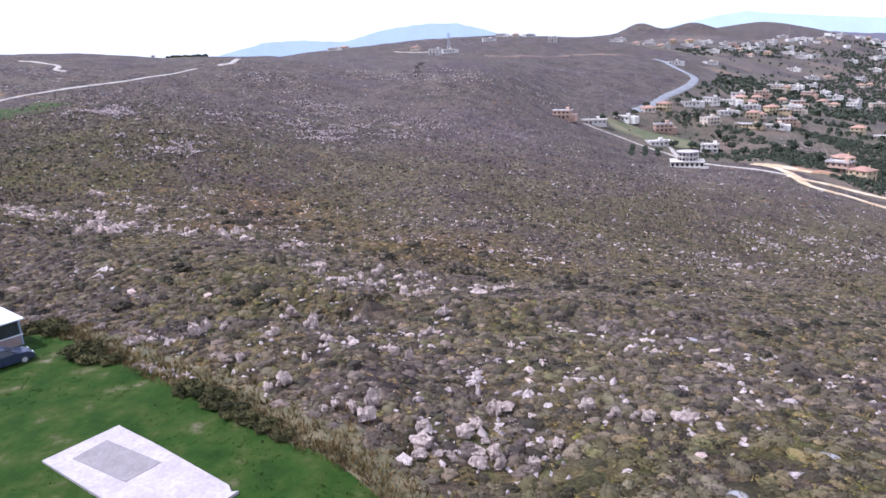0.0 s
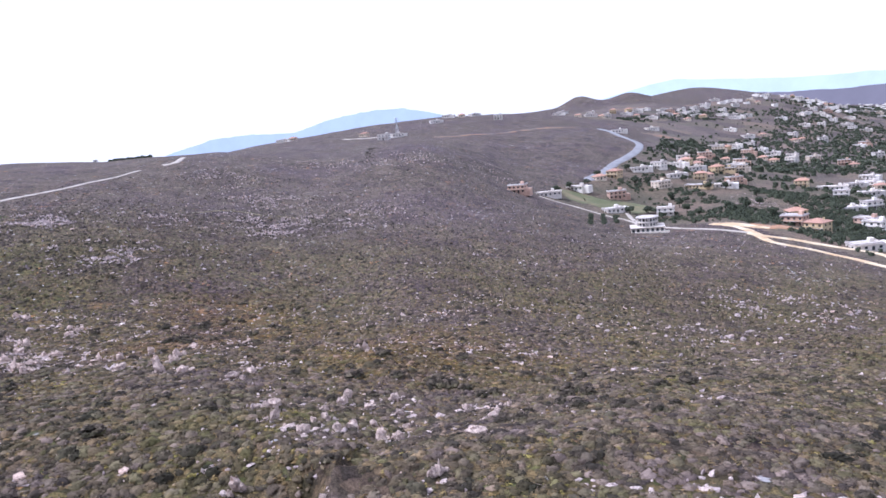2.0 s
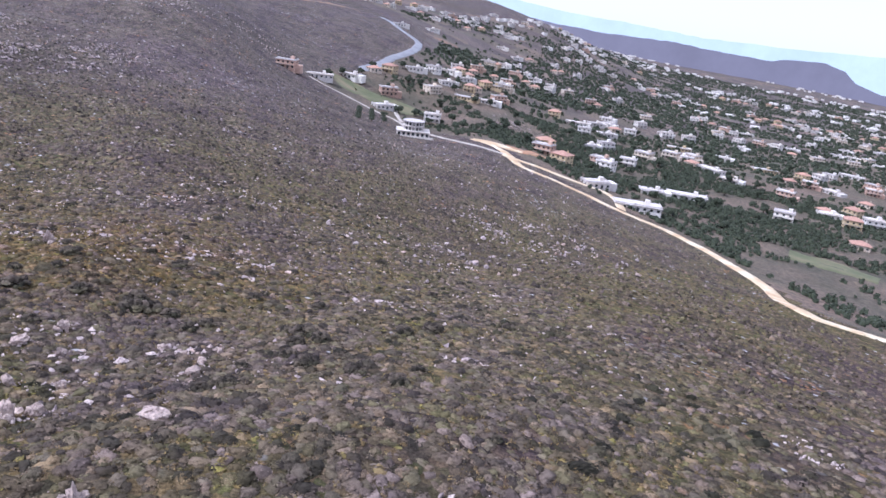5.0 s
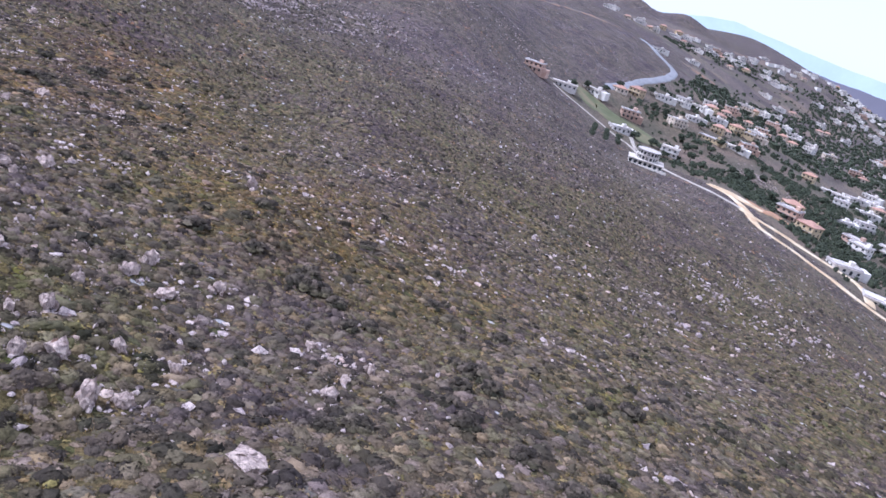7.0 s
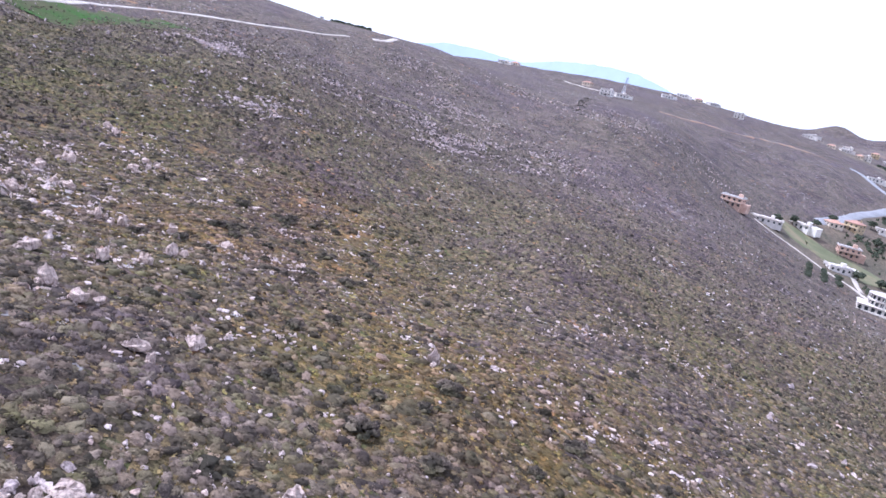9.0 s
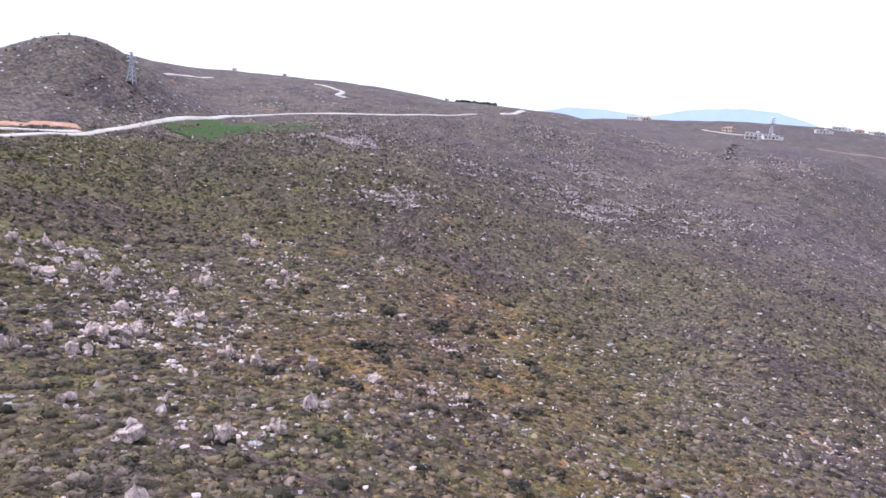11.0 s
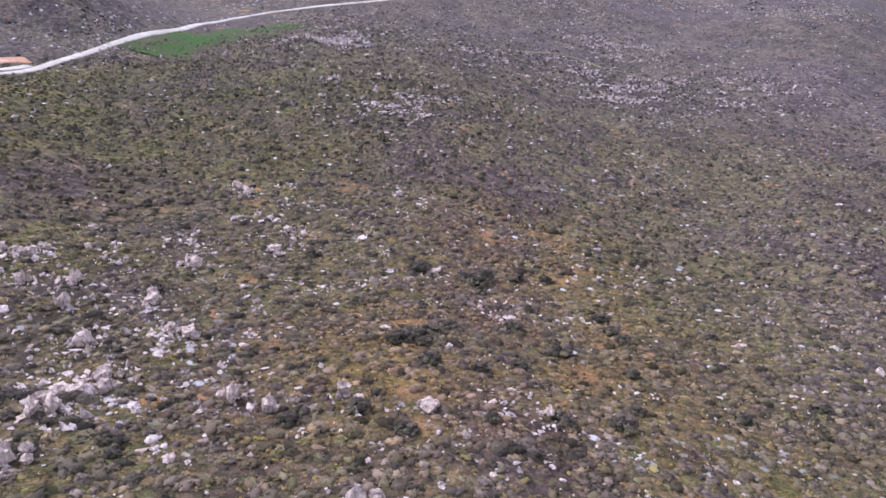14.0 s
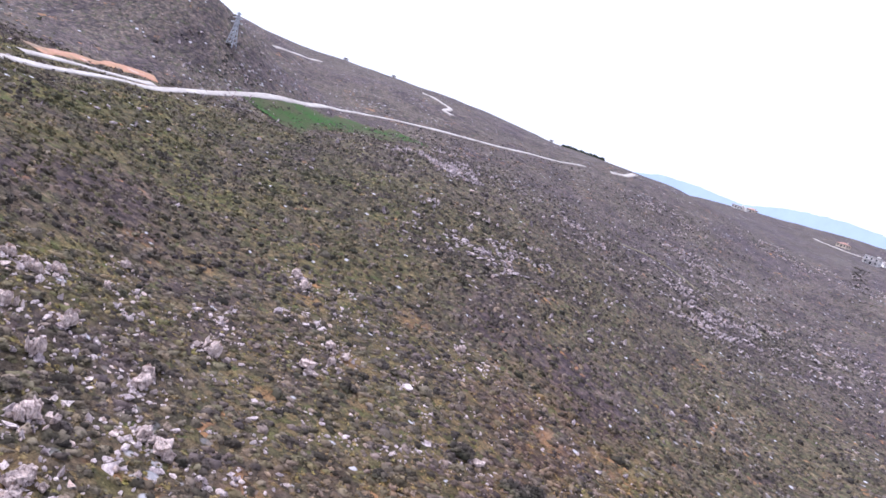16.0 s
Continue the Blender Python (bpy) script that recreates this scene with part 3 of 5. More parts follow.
ribbon("lane_terrace", [(-146, 1088), (-122, 1062), (-100, 1044), (-81, 1046), (-66, 1085)], 6, PALE_TRACK, "pale terrace with a lane on the far hill", "lane", 0.5)

# ---- the farther land: orchards, soil, field ----
ribbon("field_green", [(-245, 289), (-249, 308), (-252, 326), (-250, 344), (-247, 360), (-243, 372)], 25, FIELD, "green strip of young crop beside the hill track", "field", 0.12, 8, 0.9, False)
ribbon("soil_red", [(-239, 207), (-245, 217), (-251, 229), (-255, 241), (-253, 250)], 4.6, RED_SOIL, "bare red soil dug beside the hill track", "soil", 0.15, 10, 1.9)
ribbon("soil_terrace", [(-6, 994), (34, 982), (65, 1010), (105, 1024), (154, 1094), (192, 1120), (225, 1125)], 9, TERRACE_SOIL, "thin band of orange soil along a terrace edge", "soil", 0.4, 10, 1.9)
ribbon("soil_slope", [(343, 1125), (360, 1121), (393, 1136)], 14, TERRACE_SOIL, "reddish soil patch beside the village road", "soil", 0.4, 10, 1.8)
ribbon("sand_plateau", [(188, 497), (203, 492), (213, 487), (222, 482)], 11, SAND_TRACK, "bare sandy terrace beside the dirt track", "soil", 0.35, 8, 0.9)
ribbon("goat_path", [(-149, 409), (-140, 426), (-126, 428), (-113, 422), (-102, 421), (-80, 414)], 1.6, VERGE, "thin worn path slanting across the slope", "path", 0.15, 8, 0.9)
ribbon("soil_bank", [(214, 492), (232, 489), (248, 500)], 15, RED_SOIL, "bare orange soil bank above the dirt track", "soil", 0.3, 8, 1.2)
ribbon("field_houses", [(112, 664), (134, 668), (152, 655), (170, 650), (183, 625)], 42, MEADOW, "olive-green meadow between the lower houses", "meadow", 0.15, 8, 0.5)
ribbon("field_valley", [(352, 345), (370, 325), (384, 305)], 34, MEADOW, "pale green meadow among the olive groves", "meadow", 0.15, 8, 0.5)

# ---- houses of the village ----


def house(wide, deep, storeys, wall, roof="flat", wing=0.0, label="", balcony=True):
    """A detached house that faces -y: walls, roof, windows, door and a balcony."""
    base = new("house")
    tall = 3.1 * storeys
    bm = box(bmesh.new(), -wide / 2, wide / 2, -deep / 2, deep / 2, -3, tall, 0.06)
    if wing:
        box(bm, wide / 2 - 0.3, wide / 2 + wing, -deep / 2 + 1.5, deep / 2 - 1.0, -3, 3.1, 0.06)
    body = part("wall", bm, wall, base)
    if roof == "flat":
        bm = box(bmesh.new(), -wide / 2 - 0.5, wide / 2 + 0.5, -deep / 2 - 0.7, deep / 2 + 0.5, tall, tall + 0.28, 0.05)
        box(bm, -wide / 2, wide / 2, -deep / 2, -deep / 2 + 0.2, tall + 0.28, tall + 1.0)
        box(bm, -wide / 2, -wide / 2 + 0.2, -deep / 2 + 0.2, deep / 2, tall + 0.28, tall + 1.0)
        box(bm, wide / 2 - 0.2, wide / 2, -deep / 2 + 0.2, deep / 2, tall + 0.28, tall + 1.0)
        top = part("roof", bm, ROOF_FLAT, base)
        part("stair_head", box(bmesh.new(), wide / 6, wide / 6 + 2.6, 0.2, 3.0, tall + 0.28, tall + 2.5, 0.05), wall, top)
    else:
        bm = bmesh.new()
        w, d, h = wide / 2 + 0.6, deep / 2 + 0.6, 0.24 * deep
        low = [bm.verts.new(c) for c in ((-w, -d, tall), (w, -d, tall), (w, d, tall), (-w, d, tall))]
        eave = [bm.verts.new((v.co.x, v.co.y, tall + 0.18)) for v in low]
        r = max(w - d, 0.2)
        ridge = [bm.verts.new((-r, 0, tall + h)), bm.verts.new((r, 0, tall + h))]
        for f in ((low[3], low[2], low[1], low[0]), (eave[0], eave[1], ridge[1], ridge[0]), (eave[2], eave[3], ridge[0], ridge[1]), (eave[1], eave[2], ridge[1]), (eave[3], eave[0], ridge[0])):
            bm.faces.new(f)
        for i in range(4):
            bm.faces.new((low[i], low[(i + 1) % 4], eave[(i + 1) % 4], eave[i]))
        top = part("roof", bm, ROOF_TILE, base)
        part("chimney", box(bmesh.new(), wide / 4, wide / 4 + 0.7, 0.4, 1.0, tall + 0.5, tall + h + 0.6, 0.03), wall, top)
    panes = max(2, int(wide / 3.4))
    for s in range(storeys):
        for i in range(panes):
            x = -wide / 2 + wide * (i + 0.5) / panes
            is_door = s == 0 and i == panes // 2
            name, z0, z1 = ("door", 0.0, 2.2) if is_door else ("window", 0.9, 2.3)
            part(name, box(bmesh.new(), x - 0.75, x + 0.75, -deep / 2 - 0.06, -deep / 2 + 0.1, 3.1 * s + z0, 3.1 * s + z1), GLASS, base)
        for side in (-1, 1):
            for y in (-deep / 5, deep / 4):
                if not (wing and side == 1 and s == 0):
                    part("window", box(bmesh.new(), side * wide / 2 - 0.07, side * wide / 2 + 0.07, y - 0.65, y + 0.65, 3.1 * s + 0.95, 3.1 * s + 2.3), GLASS, base)
        if balcony and s:
            bal = part("balcony", box(bmesh.new(), -wide / 2, wide / 2, -deep / 2 - 1.7, -deep / 2, 3.1 * s - 0.2, 3.1 * s, 0.03), ROOF_FLAT, base)
            bm = box(bmesh.new(), -wide / 2, wide / 2, -deep / 2 - 1.7, -deep / 2 - 1.6, 3.1 * s, 3.1 * s + 0.95, 0.02)
            part("railing", bm, wall, bal)
            for x in (-wide / 2 + 0.2, wide / 2 - 0.2):
                part("column", box(bmesh.new(), x - 0.15, x + 0.15, -deep / 2 - 1.65, -deep / 2 - 1.35, 3.1 * (s - 1) - (3 if s == 1 else 0), 3.1 * s - 0.2), wall, bal)
    return tagged(base, label, "house", "houses of the village")


rnd = random.Random(11)
DESIGNS = [
    house(13, 10, 2, WHITE_WALL, "flat", 0, "white two-storey house with a flat roof and long balcony"),
    house(15, 11, 1, WHITE_WALL, "flat", 5, "white single-storey house with a flat roof and side wing", False),
    house(12, 10, 2, CREAM_WALL, "hip", 0, "ochre two-storey house with a hipped terracotta roof"),
    house(14, 10, 2, ORANGE_WALL, "flat", 4, "salmon-painted two-storey house with a flat roof"),
    house(11, 9, 1, IVORY_WALL, "hip", 0, "small ivory house with a hipped terracotta roof", False),
    house(14, 12, 2, IVORY_WALL, "flat", 3, "ivory two-storey block with balconies on each floor"),
    house(24, 10, 1, CREAM_WALL, "flat", 0, "long low ochre building with a flat roof", False),
    house(26, 11, 1, WHITE_WALL, "flat", 0, "long low white hall with a flat roof", False),
]
# Design, then places in plan of the houses built so.
PLACES = {}
PLACES[0] = [(189, 601), (256, 820), (303, 870), (471, 1108), (544, 1069), (335, 543), (518, 782), (604, 886), (644, 824), (730, 669), (447, 445)]
PLACES[1] = [(149, 624), (227, 801), (285, 843), (300, 829), (262, 440), (327, 462), (476, 802), (539, 875), (623, 850), (744, 829), (534, 478), (133, 699)]
PLACES[2] = [(289, 779), (190, 770), (445, 1080), (264, 497)]
PLACES[3] = [(63, 607), (169, 686), (321, 766), (260, 522), (403, 934), (844, 900), (766, 621)]
PLACES[4] = [(385, 940), (335, 895), (476, 1025), (593, 993), (633, 623), (462, 384), (168, 750)]
PLACES[5] = [(227, 728), (566, 1051), (797, 944)]
PLACES[6] = [(266, 724), (649, 680)]
PLACES[7] = [(93, 644), (268, 396), (513, 616), (360, 461), (836, 713), (431, 766)]
# Houses along the far slopes and ridges.
OUTER = [(246, 1400), (280, 1371), (306, 1386), (340, 1388), (403, 1478), (415, 1439), (440, 1427), (493, 1519), (526, 1524), (589, 1590), (661, 1600), (662, 1557), (523, 1448), (368, 1201), (280, 1085), (-115, 1100), (-59, 1010), (-76, 990), (-269, 1209), (-254, 1229), (-2, 1224), (23, 1329), (50, 1338), (74, 1348), (112, 1250), (268, 1480), (625, 1335), (581, 1305), (572, 1363), (664, 1293)]
spots = [(x, y, kind) for kind, places in PLACES.items() for x, y in places]
spots += [(x, y, (1, 4, 1, 0, 1, 4, 1)[n % 7]) for n, (x, y) in enumerate(OUTER)]
# The close-built middle of the village and the scattered houses below it.
CORE = [(259, 817), (283, 846), (299, 851), (302, 822), (354, 931), (426, 1060), (371, 889), (330, 776), (317, 765), (481, 1001), (520, 1024), (331, 837), (260, 781), (479, 1077), (376, 874), (296, 734), (316, 860), (345, 850), (300, 790), (381, 868), (280, 558), (367, 631), (339, 559), (531, 670), (623, 725), (501, 792), (555, 727), (502, 635), (611, 830), (409, 790), (507, 821), (587, 1007), (677, 979)]
for n, (x, y) in enumerate(CORE):
    if min(math.hypot(x - a, y - b) for a, b, _ in spots) > 15:
        spots.append((x, y, (4, 0, 2, 1, 3, 5, 1, 4, 6)[n % 9]))


def bare_slope(x, y):
    """The brown, unbuilt slope below the ridge of the village."""
    far, bearing = np.hypot(x - CENTRE[0], y - CENTRE[1]), np.degrees(np.arctan2(CENTRE[0] - x, y - CENTRE[1]))
    return (bearing > -27.5) & (far > np.interp(bearing, [-27, -22, -18], [1400, 1110, 1060])) & (far < np.interp(bearing, [-27, -22, -18], [1690, 1480, 1330]))


# The looser spread of the village between them.
tries = 0
while len(spots) < 345 and tries < 60000:
    tries += 1
    far = rnd.uniform(0.0, 1.0) ** 0.75 * 1900 + 560
    bearing = rnd.uniform(-62, -12)
    x, y = CENTRE[0] - far * math.sin(radians(bearing)), CENTRE[1] + far * math.cos(radians(bearing))
    if inland(x, y) < (70 if far < 1200 else 20) or ground_z(x, y) > 26 or bare_slope(x, y):
        continue
    if float(lattice_noise(np.array([x / 150.0 + 3]), np.array([y / 150.0]))[0]) < 0.4 or (y < 480 and x < 480):
        continue
    if min((x - a) ** 2 + (y - b) ** 2 for a, b, _ in spots) > 20**2:
        spots.append((x, y, rnd.choice((0, 0, 0, 1, 1, 1, 1, 2, 3, 4, 4, 5))))
used = set()
for x, y, kind in spots:
    turn = math.degrees(math.atan2(-(x + 15), y - 70)) + rnd.uniform(-40, 40)
    m = pose(x, y, ground_z(x, y) + 0.15, 0, 0, turn) @ Matrix.Scale(1.08, 4)
    if kind not in used:
        DESIGNS[kind].matrix_basis = m
        used.add(kind)
    else:
        copy_thing(DESIGNS[kind], m)


# ---- trees ----


def clump_template(sides, rings, seed, squash=1.0, jag=0.25, bottom=-0.25):
    """A lumpy leafy cushion of unit radius: vertices and triangles."""
    rs = np.random.RandomState(seed)
    verts = [(0, 0, 1.0)]
    for k in range(rings):
        lift = math.cos((k + 1) / rings * 1.45)
        r = math.sin((k + 1) / rings * 1.45)
        for s in range(sides):
            a = 2 * math.pi * (s + 0.5 * (k % 2)) / sides
            verts.append((math.cos(a) * r, math.sin(a) * r, lift))
    verts = np.array(verts) * (1 + jag * (rs.rand(len(verts), 1) * 2 - 1))
    verts[-sides:, 2] = bottom
    faces = [(0, 1 + s, 1 + (s + 1) % sides) for s in range(sides)]
    for k in range(rings - 1):
        a, b = 1 + k * sides, 1 + (k + 1) * sides
        for s in range(sides):
            t = (s + 1) % sides
            faces += [(a + s, b + s, b + t), (a + s, b + t, a + t)]
    verts[:, 2] *= squash
    return verts, np.array(faces)


def sprig_template(count, seed, squash=0.75, leaf=0.4, spread=0.35):
    """A cushion of loose leafy sprigs on a dome of unit radius, one triangle each."""
    r = np.random.RandomState(seed)
    up = r.rand(count) ** 0.8
    a = r.rand(count) * 2 * math.pi + np.arange(count) * 2.4
    flat = np.sqrt(1 - up * up)
    out = np.stack([np.cos(a) * flat, np.sin(a) * flat, up], -1)
    lean = out + r.normal(0, spread, (count, 3))
    lean /= np.linalg.norm(lean, axis=1)[:, None]
    side = np.cross(lean, r.normal(0, 1, (count, 3)))
    side /= np.linalg.norm(side, axis=1)[:, None]
    rise = np.cross(lean, side)
    mid = out * r.uniform(0.72, 1.05, (count, 1))
    size = leaf * r.uniform(0.7, 1.3, (count, 1))
    v = np.stack([mid - side * size - rise * size * 0.6, mid + side * size - rise * size * 0.6, mid + rise * size * 1.1], 1)
    v[:, :, 2] *= squash
    return v.reshape(-1, 3), np.arange(count * 3).reshape(-1, 3)


def scatter(name, xyz, size, tall, templates, material, seed, label, category, parent=None, tilt=0.0, smooth=False):
    """Many small plants or stones in one mesh."""
    rs = np.random.RandomState(seed)
    all_v, all_f, all_p, base = [], [], [], 0
    kind = rs.randint(0, len(templates), len(xyz))
    for k, (tv, tf) in enumerate(templates):
        sel = np.where(kind == k)[0]
        if not len(sel):
            continue
        a = rs.rand(len(sel)) * 2 * math.pi
        c, s = np.cos(a)[:, None], np.sin(a)[:, None]
        stretch = rs.uniform(0.75, 1.3, len(sel))[:, None]
        vx, vy = tv[None, :, 0] * stretch, tv[None, :, 1] / stretch
        x = (vx * c - vy * s) * size[sel][:, None]
        y = (vx * s + vy * c) * size[sel][:, None]
        z = tv[None, :, 2] * tall[sel][:, None]
        if tilt:
            x = x + z * rs.uniform(-tilt, tilt, len(sel))[:, None]
            y = y + z * rs.uniform(-tilt, tilt, len(sel))[:, None]
        v = np.stack([x, y, z], -1) + xyz[sel][:, None, :]
        all_v.append(v.reshape(-1, 3))
        all_p.append(np.repeat(rs.rand(len(sel)), len(tv)))
        f = tf[None] + (np.arange(len(sel)) * len(tv))[:, None, None] + base
        all_f.append(f.reshape(-1, 3))
        base += len(sel) * len(tv)
    ob = mesh_object(name, np.concatenate(all_v), np.concatenate(all_f), material, parent, smooth=smooth)
    ob.data.attributes.new("plant", "FLOAT", "POINT").data.foreach_set("value", np.concatenate(all_p).astype(np.float32))
    return tagged(ob, label, category, kind="stuff")


# ---- shrubs of the heath ----
rs = np.random.RandomState(21)


def strewn(count, near, far, left, right, power=0.5):
    """Places in plan spread evenly over a sector of the hill."""
    r = near + (far - near) * rs.rand(count) ** power
    b = np.radians(rs.uniform(right, left, count))
    return np.stack([CENTRE[0] - r * np.sin(b), CENTRE[1] + r * np.cos(b)], -1)


def on_ground(p, sink=0.0):
    return np.column_stack([p, height(p[:, 0], p[:, 1]) - sink])


LAWN_EDGE = [(-46.0, 57.0), (-40.0, 52.6), (-34.5, 49.4), (-27.9, 44.6), (-23.9, 42.4), (-20.5, 40.4), (-17.1, 37.6), (-12.8, 34.6), (-9.0, 32.4), (-7.0, 30.2), (0.0, 24.0)]


def clear_of_roads(p, slack=0.0):
    """True where a place lies on no road, track or field."""
    ok = np.ones(len(p), bool)
    for line, width in ROUTES:
        near = np.where((p[:, 0] > line[:, 0].min() - width) & (p[:, 0] < line[:, 0].max() + width) & (p[:, 1] > line[:, 1].min() - width) & (p[:, 1] < line[:, 1].max() + width))[0]
        if len(near):
            gap = np.hypot(p[near, 0][:, None] - line[None, :, 0], p[near, 1][:, None] - line[None, :, 1]).min(1)
            ok[near] &= gap > width * 0.55 + slack
    return ok


def beyond_lawn(p, margin=0.0):
    """True where a place lies outside the mown ground by the yard."""
    ex, ey = np.array(LAWN_EDGE).T
    line = np.interp(p[:, 0], ex, ey)
    return (p[:, 1] > line + margin) | (p[:, 0] < -62) | (p[:, 0] > 0.5)


def plan(count, x0, x1, y0, y1):
    return np.column_stack([rs.uniform(x0, x1, count), rs.uniform(y0, y1, count)])


# ---- limestone ----
# Outcrops: places in plan, by the yard, on the crest, on the western slope and spur.
ROCKS_YARD = [(-25.9, 52.8), (-20.7, 46.9), (-17.4, 56.4), (-15.3, 65.2), (-5.3, 38.3), (-6.7, 69.5), (-2.5, 80.0), (1.0, 59.5), (3.5, 53.3), (-7.9, 63.2), (-24.6, 72.8), (-19.4, 51.9), (-15.9, 42.6), (3.4, 38.3), (7.9, 42.9), (12.4, 42.5), (35.0, 53.7), (-9.0, 37.9), (-11.4, 39.3), (-9.2, 51.2), (-31.0, 49.9), (-14.3, 50.6), (-2.6, 38.3), (-1.8, 34.8), (-5.3, 35.8), (-9.0, 39.8), (0.0, 43.8), (10.0, 42.3), (1.7, 35.7), (-0.7, 36.2), (6.1, 44.0)]
ROCKS_CREST = [(-28.3, 93.3), (-27.6, 94.7), (-27.0, 96.1), (-24.5, 87.1), (-20.3, 82.1), (-20.6, 88.4), (-15.7, 85.3), (-12.5, 82.7), (-14.0, 89.9), (-10.7, 83.6), (-21.2, 97.6), (-16.0, 102.0), (-12.0, 100.3), (-19.8, 91.1), (-10.4, 90.5), (-19.8, 107.5), (2.5, 101.3), (0.0, 93.8), (-3.3, 103.9), (0.6, 97.7), (7.6, 161.5), (-22.3, 148.3), (-19.9, 103.7), (-13.3, 107.9), (-17.1, 83.5)]
ROCKS_WEST = [(-81.6, 132.9), (-95.9, 149.1), (-86.3, 139.7), (-93.4, 158.2), (-91.2, 158.9), (-86.9, 138.4), (-89.0, 146.2), (-84.9, 127.6), (-123.9, 151.5), (-122.5, 158.3), (-120.0, 160.2), (-128.3, 175.5), (-111.9, 145.3), (-109.9, 148.1), (-77.8, 151.4), (-61.6, 160.8), (-51.6, 167.6), (-73.8, 151.9), (-132.2, 210.4), (-128.9, 210.1), (-110.9, 199.8), (-106.6, 196.0), (-105.7, 190.1), (-110.1, 176.5), (-82.8, 202.5), (-105.7, 230.1), (-70.5, 159.2), (-102.9, 164.2)]
ROCKS_SPUR = [(-96.1, 150.0), (-93.6, 158.5), (-89.3, 146.9), (-87.9, 142.9), (-122.6, 155.8), (-121.4, 163.0), (-121.0, 169.0), (-112.8, 154.2), (-110.6, 159.6), (-108.6, 176.4), (-128.1, 209.1), (-104.9, 154.1), (-100.9, 162.4), (-107.6, 200.2)]
ROCKS_BROW = [(-88.1, 140.4), (-86.6, 144.7), (-55.7, 128.6), (-55.5, 135.1), (-49.3, 115.5), (-45.6, 115.1), (-58.3, 143.4), (-58.7, 122.3), (-37.4, 113.3), (-36.6, 119.3), (-68.5, 124.0), (-89.7, 135.2)]
OUTCROPS = [(x, y, random.Random(k).uniform(0.55, 1.0) * (1.0 if k < 31 else 0.85 if k < 56 else 1.2)) for k, (x, y) in enumerate(ROCKS_YARD + ROCKS_CREST + ROCKS_WEST + ROCKS_SPUR + ROCKS_BROW)]


def rock_template(seed, rough=0.34):
    bm = bmesh.new()
    bmesh.ops.create_icosphere(bm, subdivisions=1, radius=1.0)
    r = np.random.RandomState(seed)
    v = np.array([q.co for q in bm.verts])
    f = np.array([[q.index for q in face.verts] for face in bm.faces])
    bm.free()
    v = v * (1 + rough * (r.rand(len(v), 1) * 2 - 1)) * r.uniform(0.65, 1.25, 3)
    return np.where(v[:, 2:] < -0.3, v * (1, 1, 0.5), v), f


stones = [rock_template(s, 0.5) for s in range(14)]


def clusters(p, most, reach):
    """Small groups of stones round places in plan."""
    count = rs.geometric(2.0 / most, len(p)).clip(1, most * 2)
    mid = np.repeat(p, count, axis=0)
    return mid + rs.normal(0, reach, mid.shape) * rs.uniform(0.3, 1.2, (len(mid), 1))


def stoniness(p):
    """How rocky the heath is: most by the yard, on the crest and along the western shoulder."""
    yard = np.clip((82 - p[:, 1]) / 60, 0, 0.3) * (p[:, 0] > -48)
    spots = 0.0
    for x, y, wide, deep, much in ((-20, 92, 15, 14, 0.3), (-90, 143, 14, 16, 0.34), (-120, 160, 13, 15, 0.3), (-108, 188, 12, 16, 0.2), (-131, 208, 10, 10, 0.25), (-95, 155, 22, 22, 0.16), (-62, 130, 22, 18, 0.1)):
        spots = spots + much * np.exp(-(((p[:, 0] - x) / wide) ** 2 + ((p[:, 1] - y) / deep) ** 2))
    return 0.55 * lattice_noise(p[:, 0] / 13 + 4, p[:, 1] / 13) + 0.45 * lattice_noise(p[:, 0] / 4, p[:, 1] / 4) + yard + spots - 0.07


p = plan(12000, -130, 70, 34, 235)
p = p[stoniness(p) > rs.uniform(0.52, 1.05, len(p))]
p = clusters(p, 7, 1.0)
rocks = np.array([(x, y) for x, y, size in OUTCROPS])
p = p[(p[:, 1] > 48) | (rs.rand(len(p)) < 0.5)]
p = np.concatenate([p, np.repeat(rocks[:31], 9, axis=0) + rs.normal(0, 1.6, (279, 2)), np.repeat(rocks[31:], 22, axis=0) + rs.normal(0, 1.6, ((len(rocks) - 31) * 22, 2))])
p = np.concatenate([p, clusters(plan(420, -115, 10, 130, 238), 4, 1.2)])
p = np.concatenate([p, plan(900, -60, 60, 80, 235), clusters(plan(240, -40, 60, 85, 235), 4, 1.2), clusters(plan(160, -130, -60, 140, 235), 6, 1.4)])
p = p[beyond_lawn(p, 1.0)]
sz = (rs.gamma(1.3, 0.062, len(p)) + 0.08) * np.where((stoniness(p) > 0.62) & (p[:, 1] > 46), 1.4, 1.0)
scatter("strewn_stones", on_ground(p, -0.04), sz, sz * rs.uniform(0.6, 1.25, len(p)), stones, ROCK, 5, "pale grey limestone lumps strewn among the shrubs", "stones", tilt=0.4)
# ground that the rocks take up, in cells of 0.4 m
TAKEN = np.zeros((560, 560), bool)


def cells_of(p):
    return np.clip(((p - (-140, 20)) / 0.4).astype(int), 0, 559)


big = cells_of(p[sz > 0.2])
for dx, dy in ((0, 0), (1, 0), (0, 1), (-1, 0), (0, -1)):
    TAKEN[np.clip(big[:, 0] + dx, 0, 559), np.clip(big[:, 1] + dy, 0, 559)] = True
for x, y, size in OUTCROPS:
    a = rs.rand(60) * 6.28
    d = np.sqrt(rs.rand(60)) * size * 0.9
    c = cells_of(np.column_stack([x + d * np.cos(a), y + d * np.sin(a)]))
    TAKEN[c[:, 0], c[:, 1]] = True


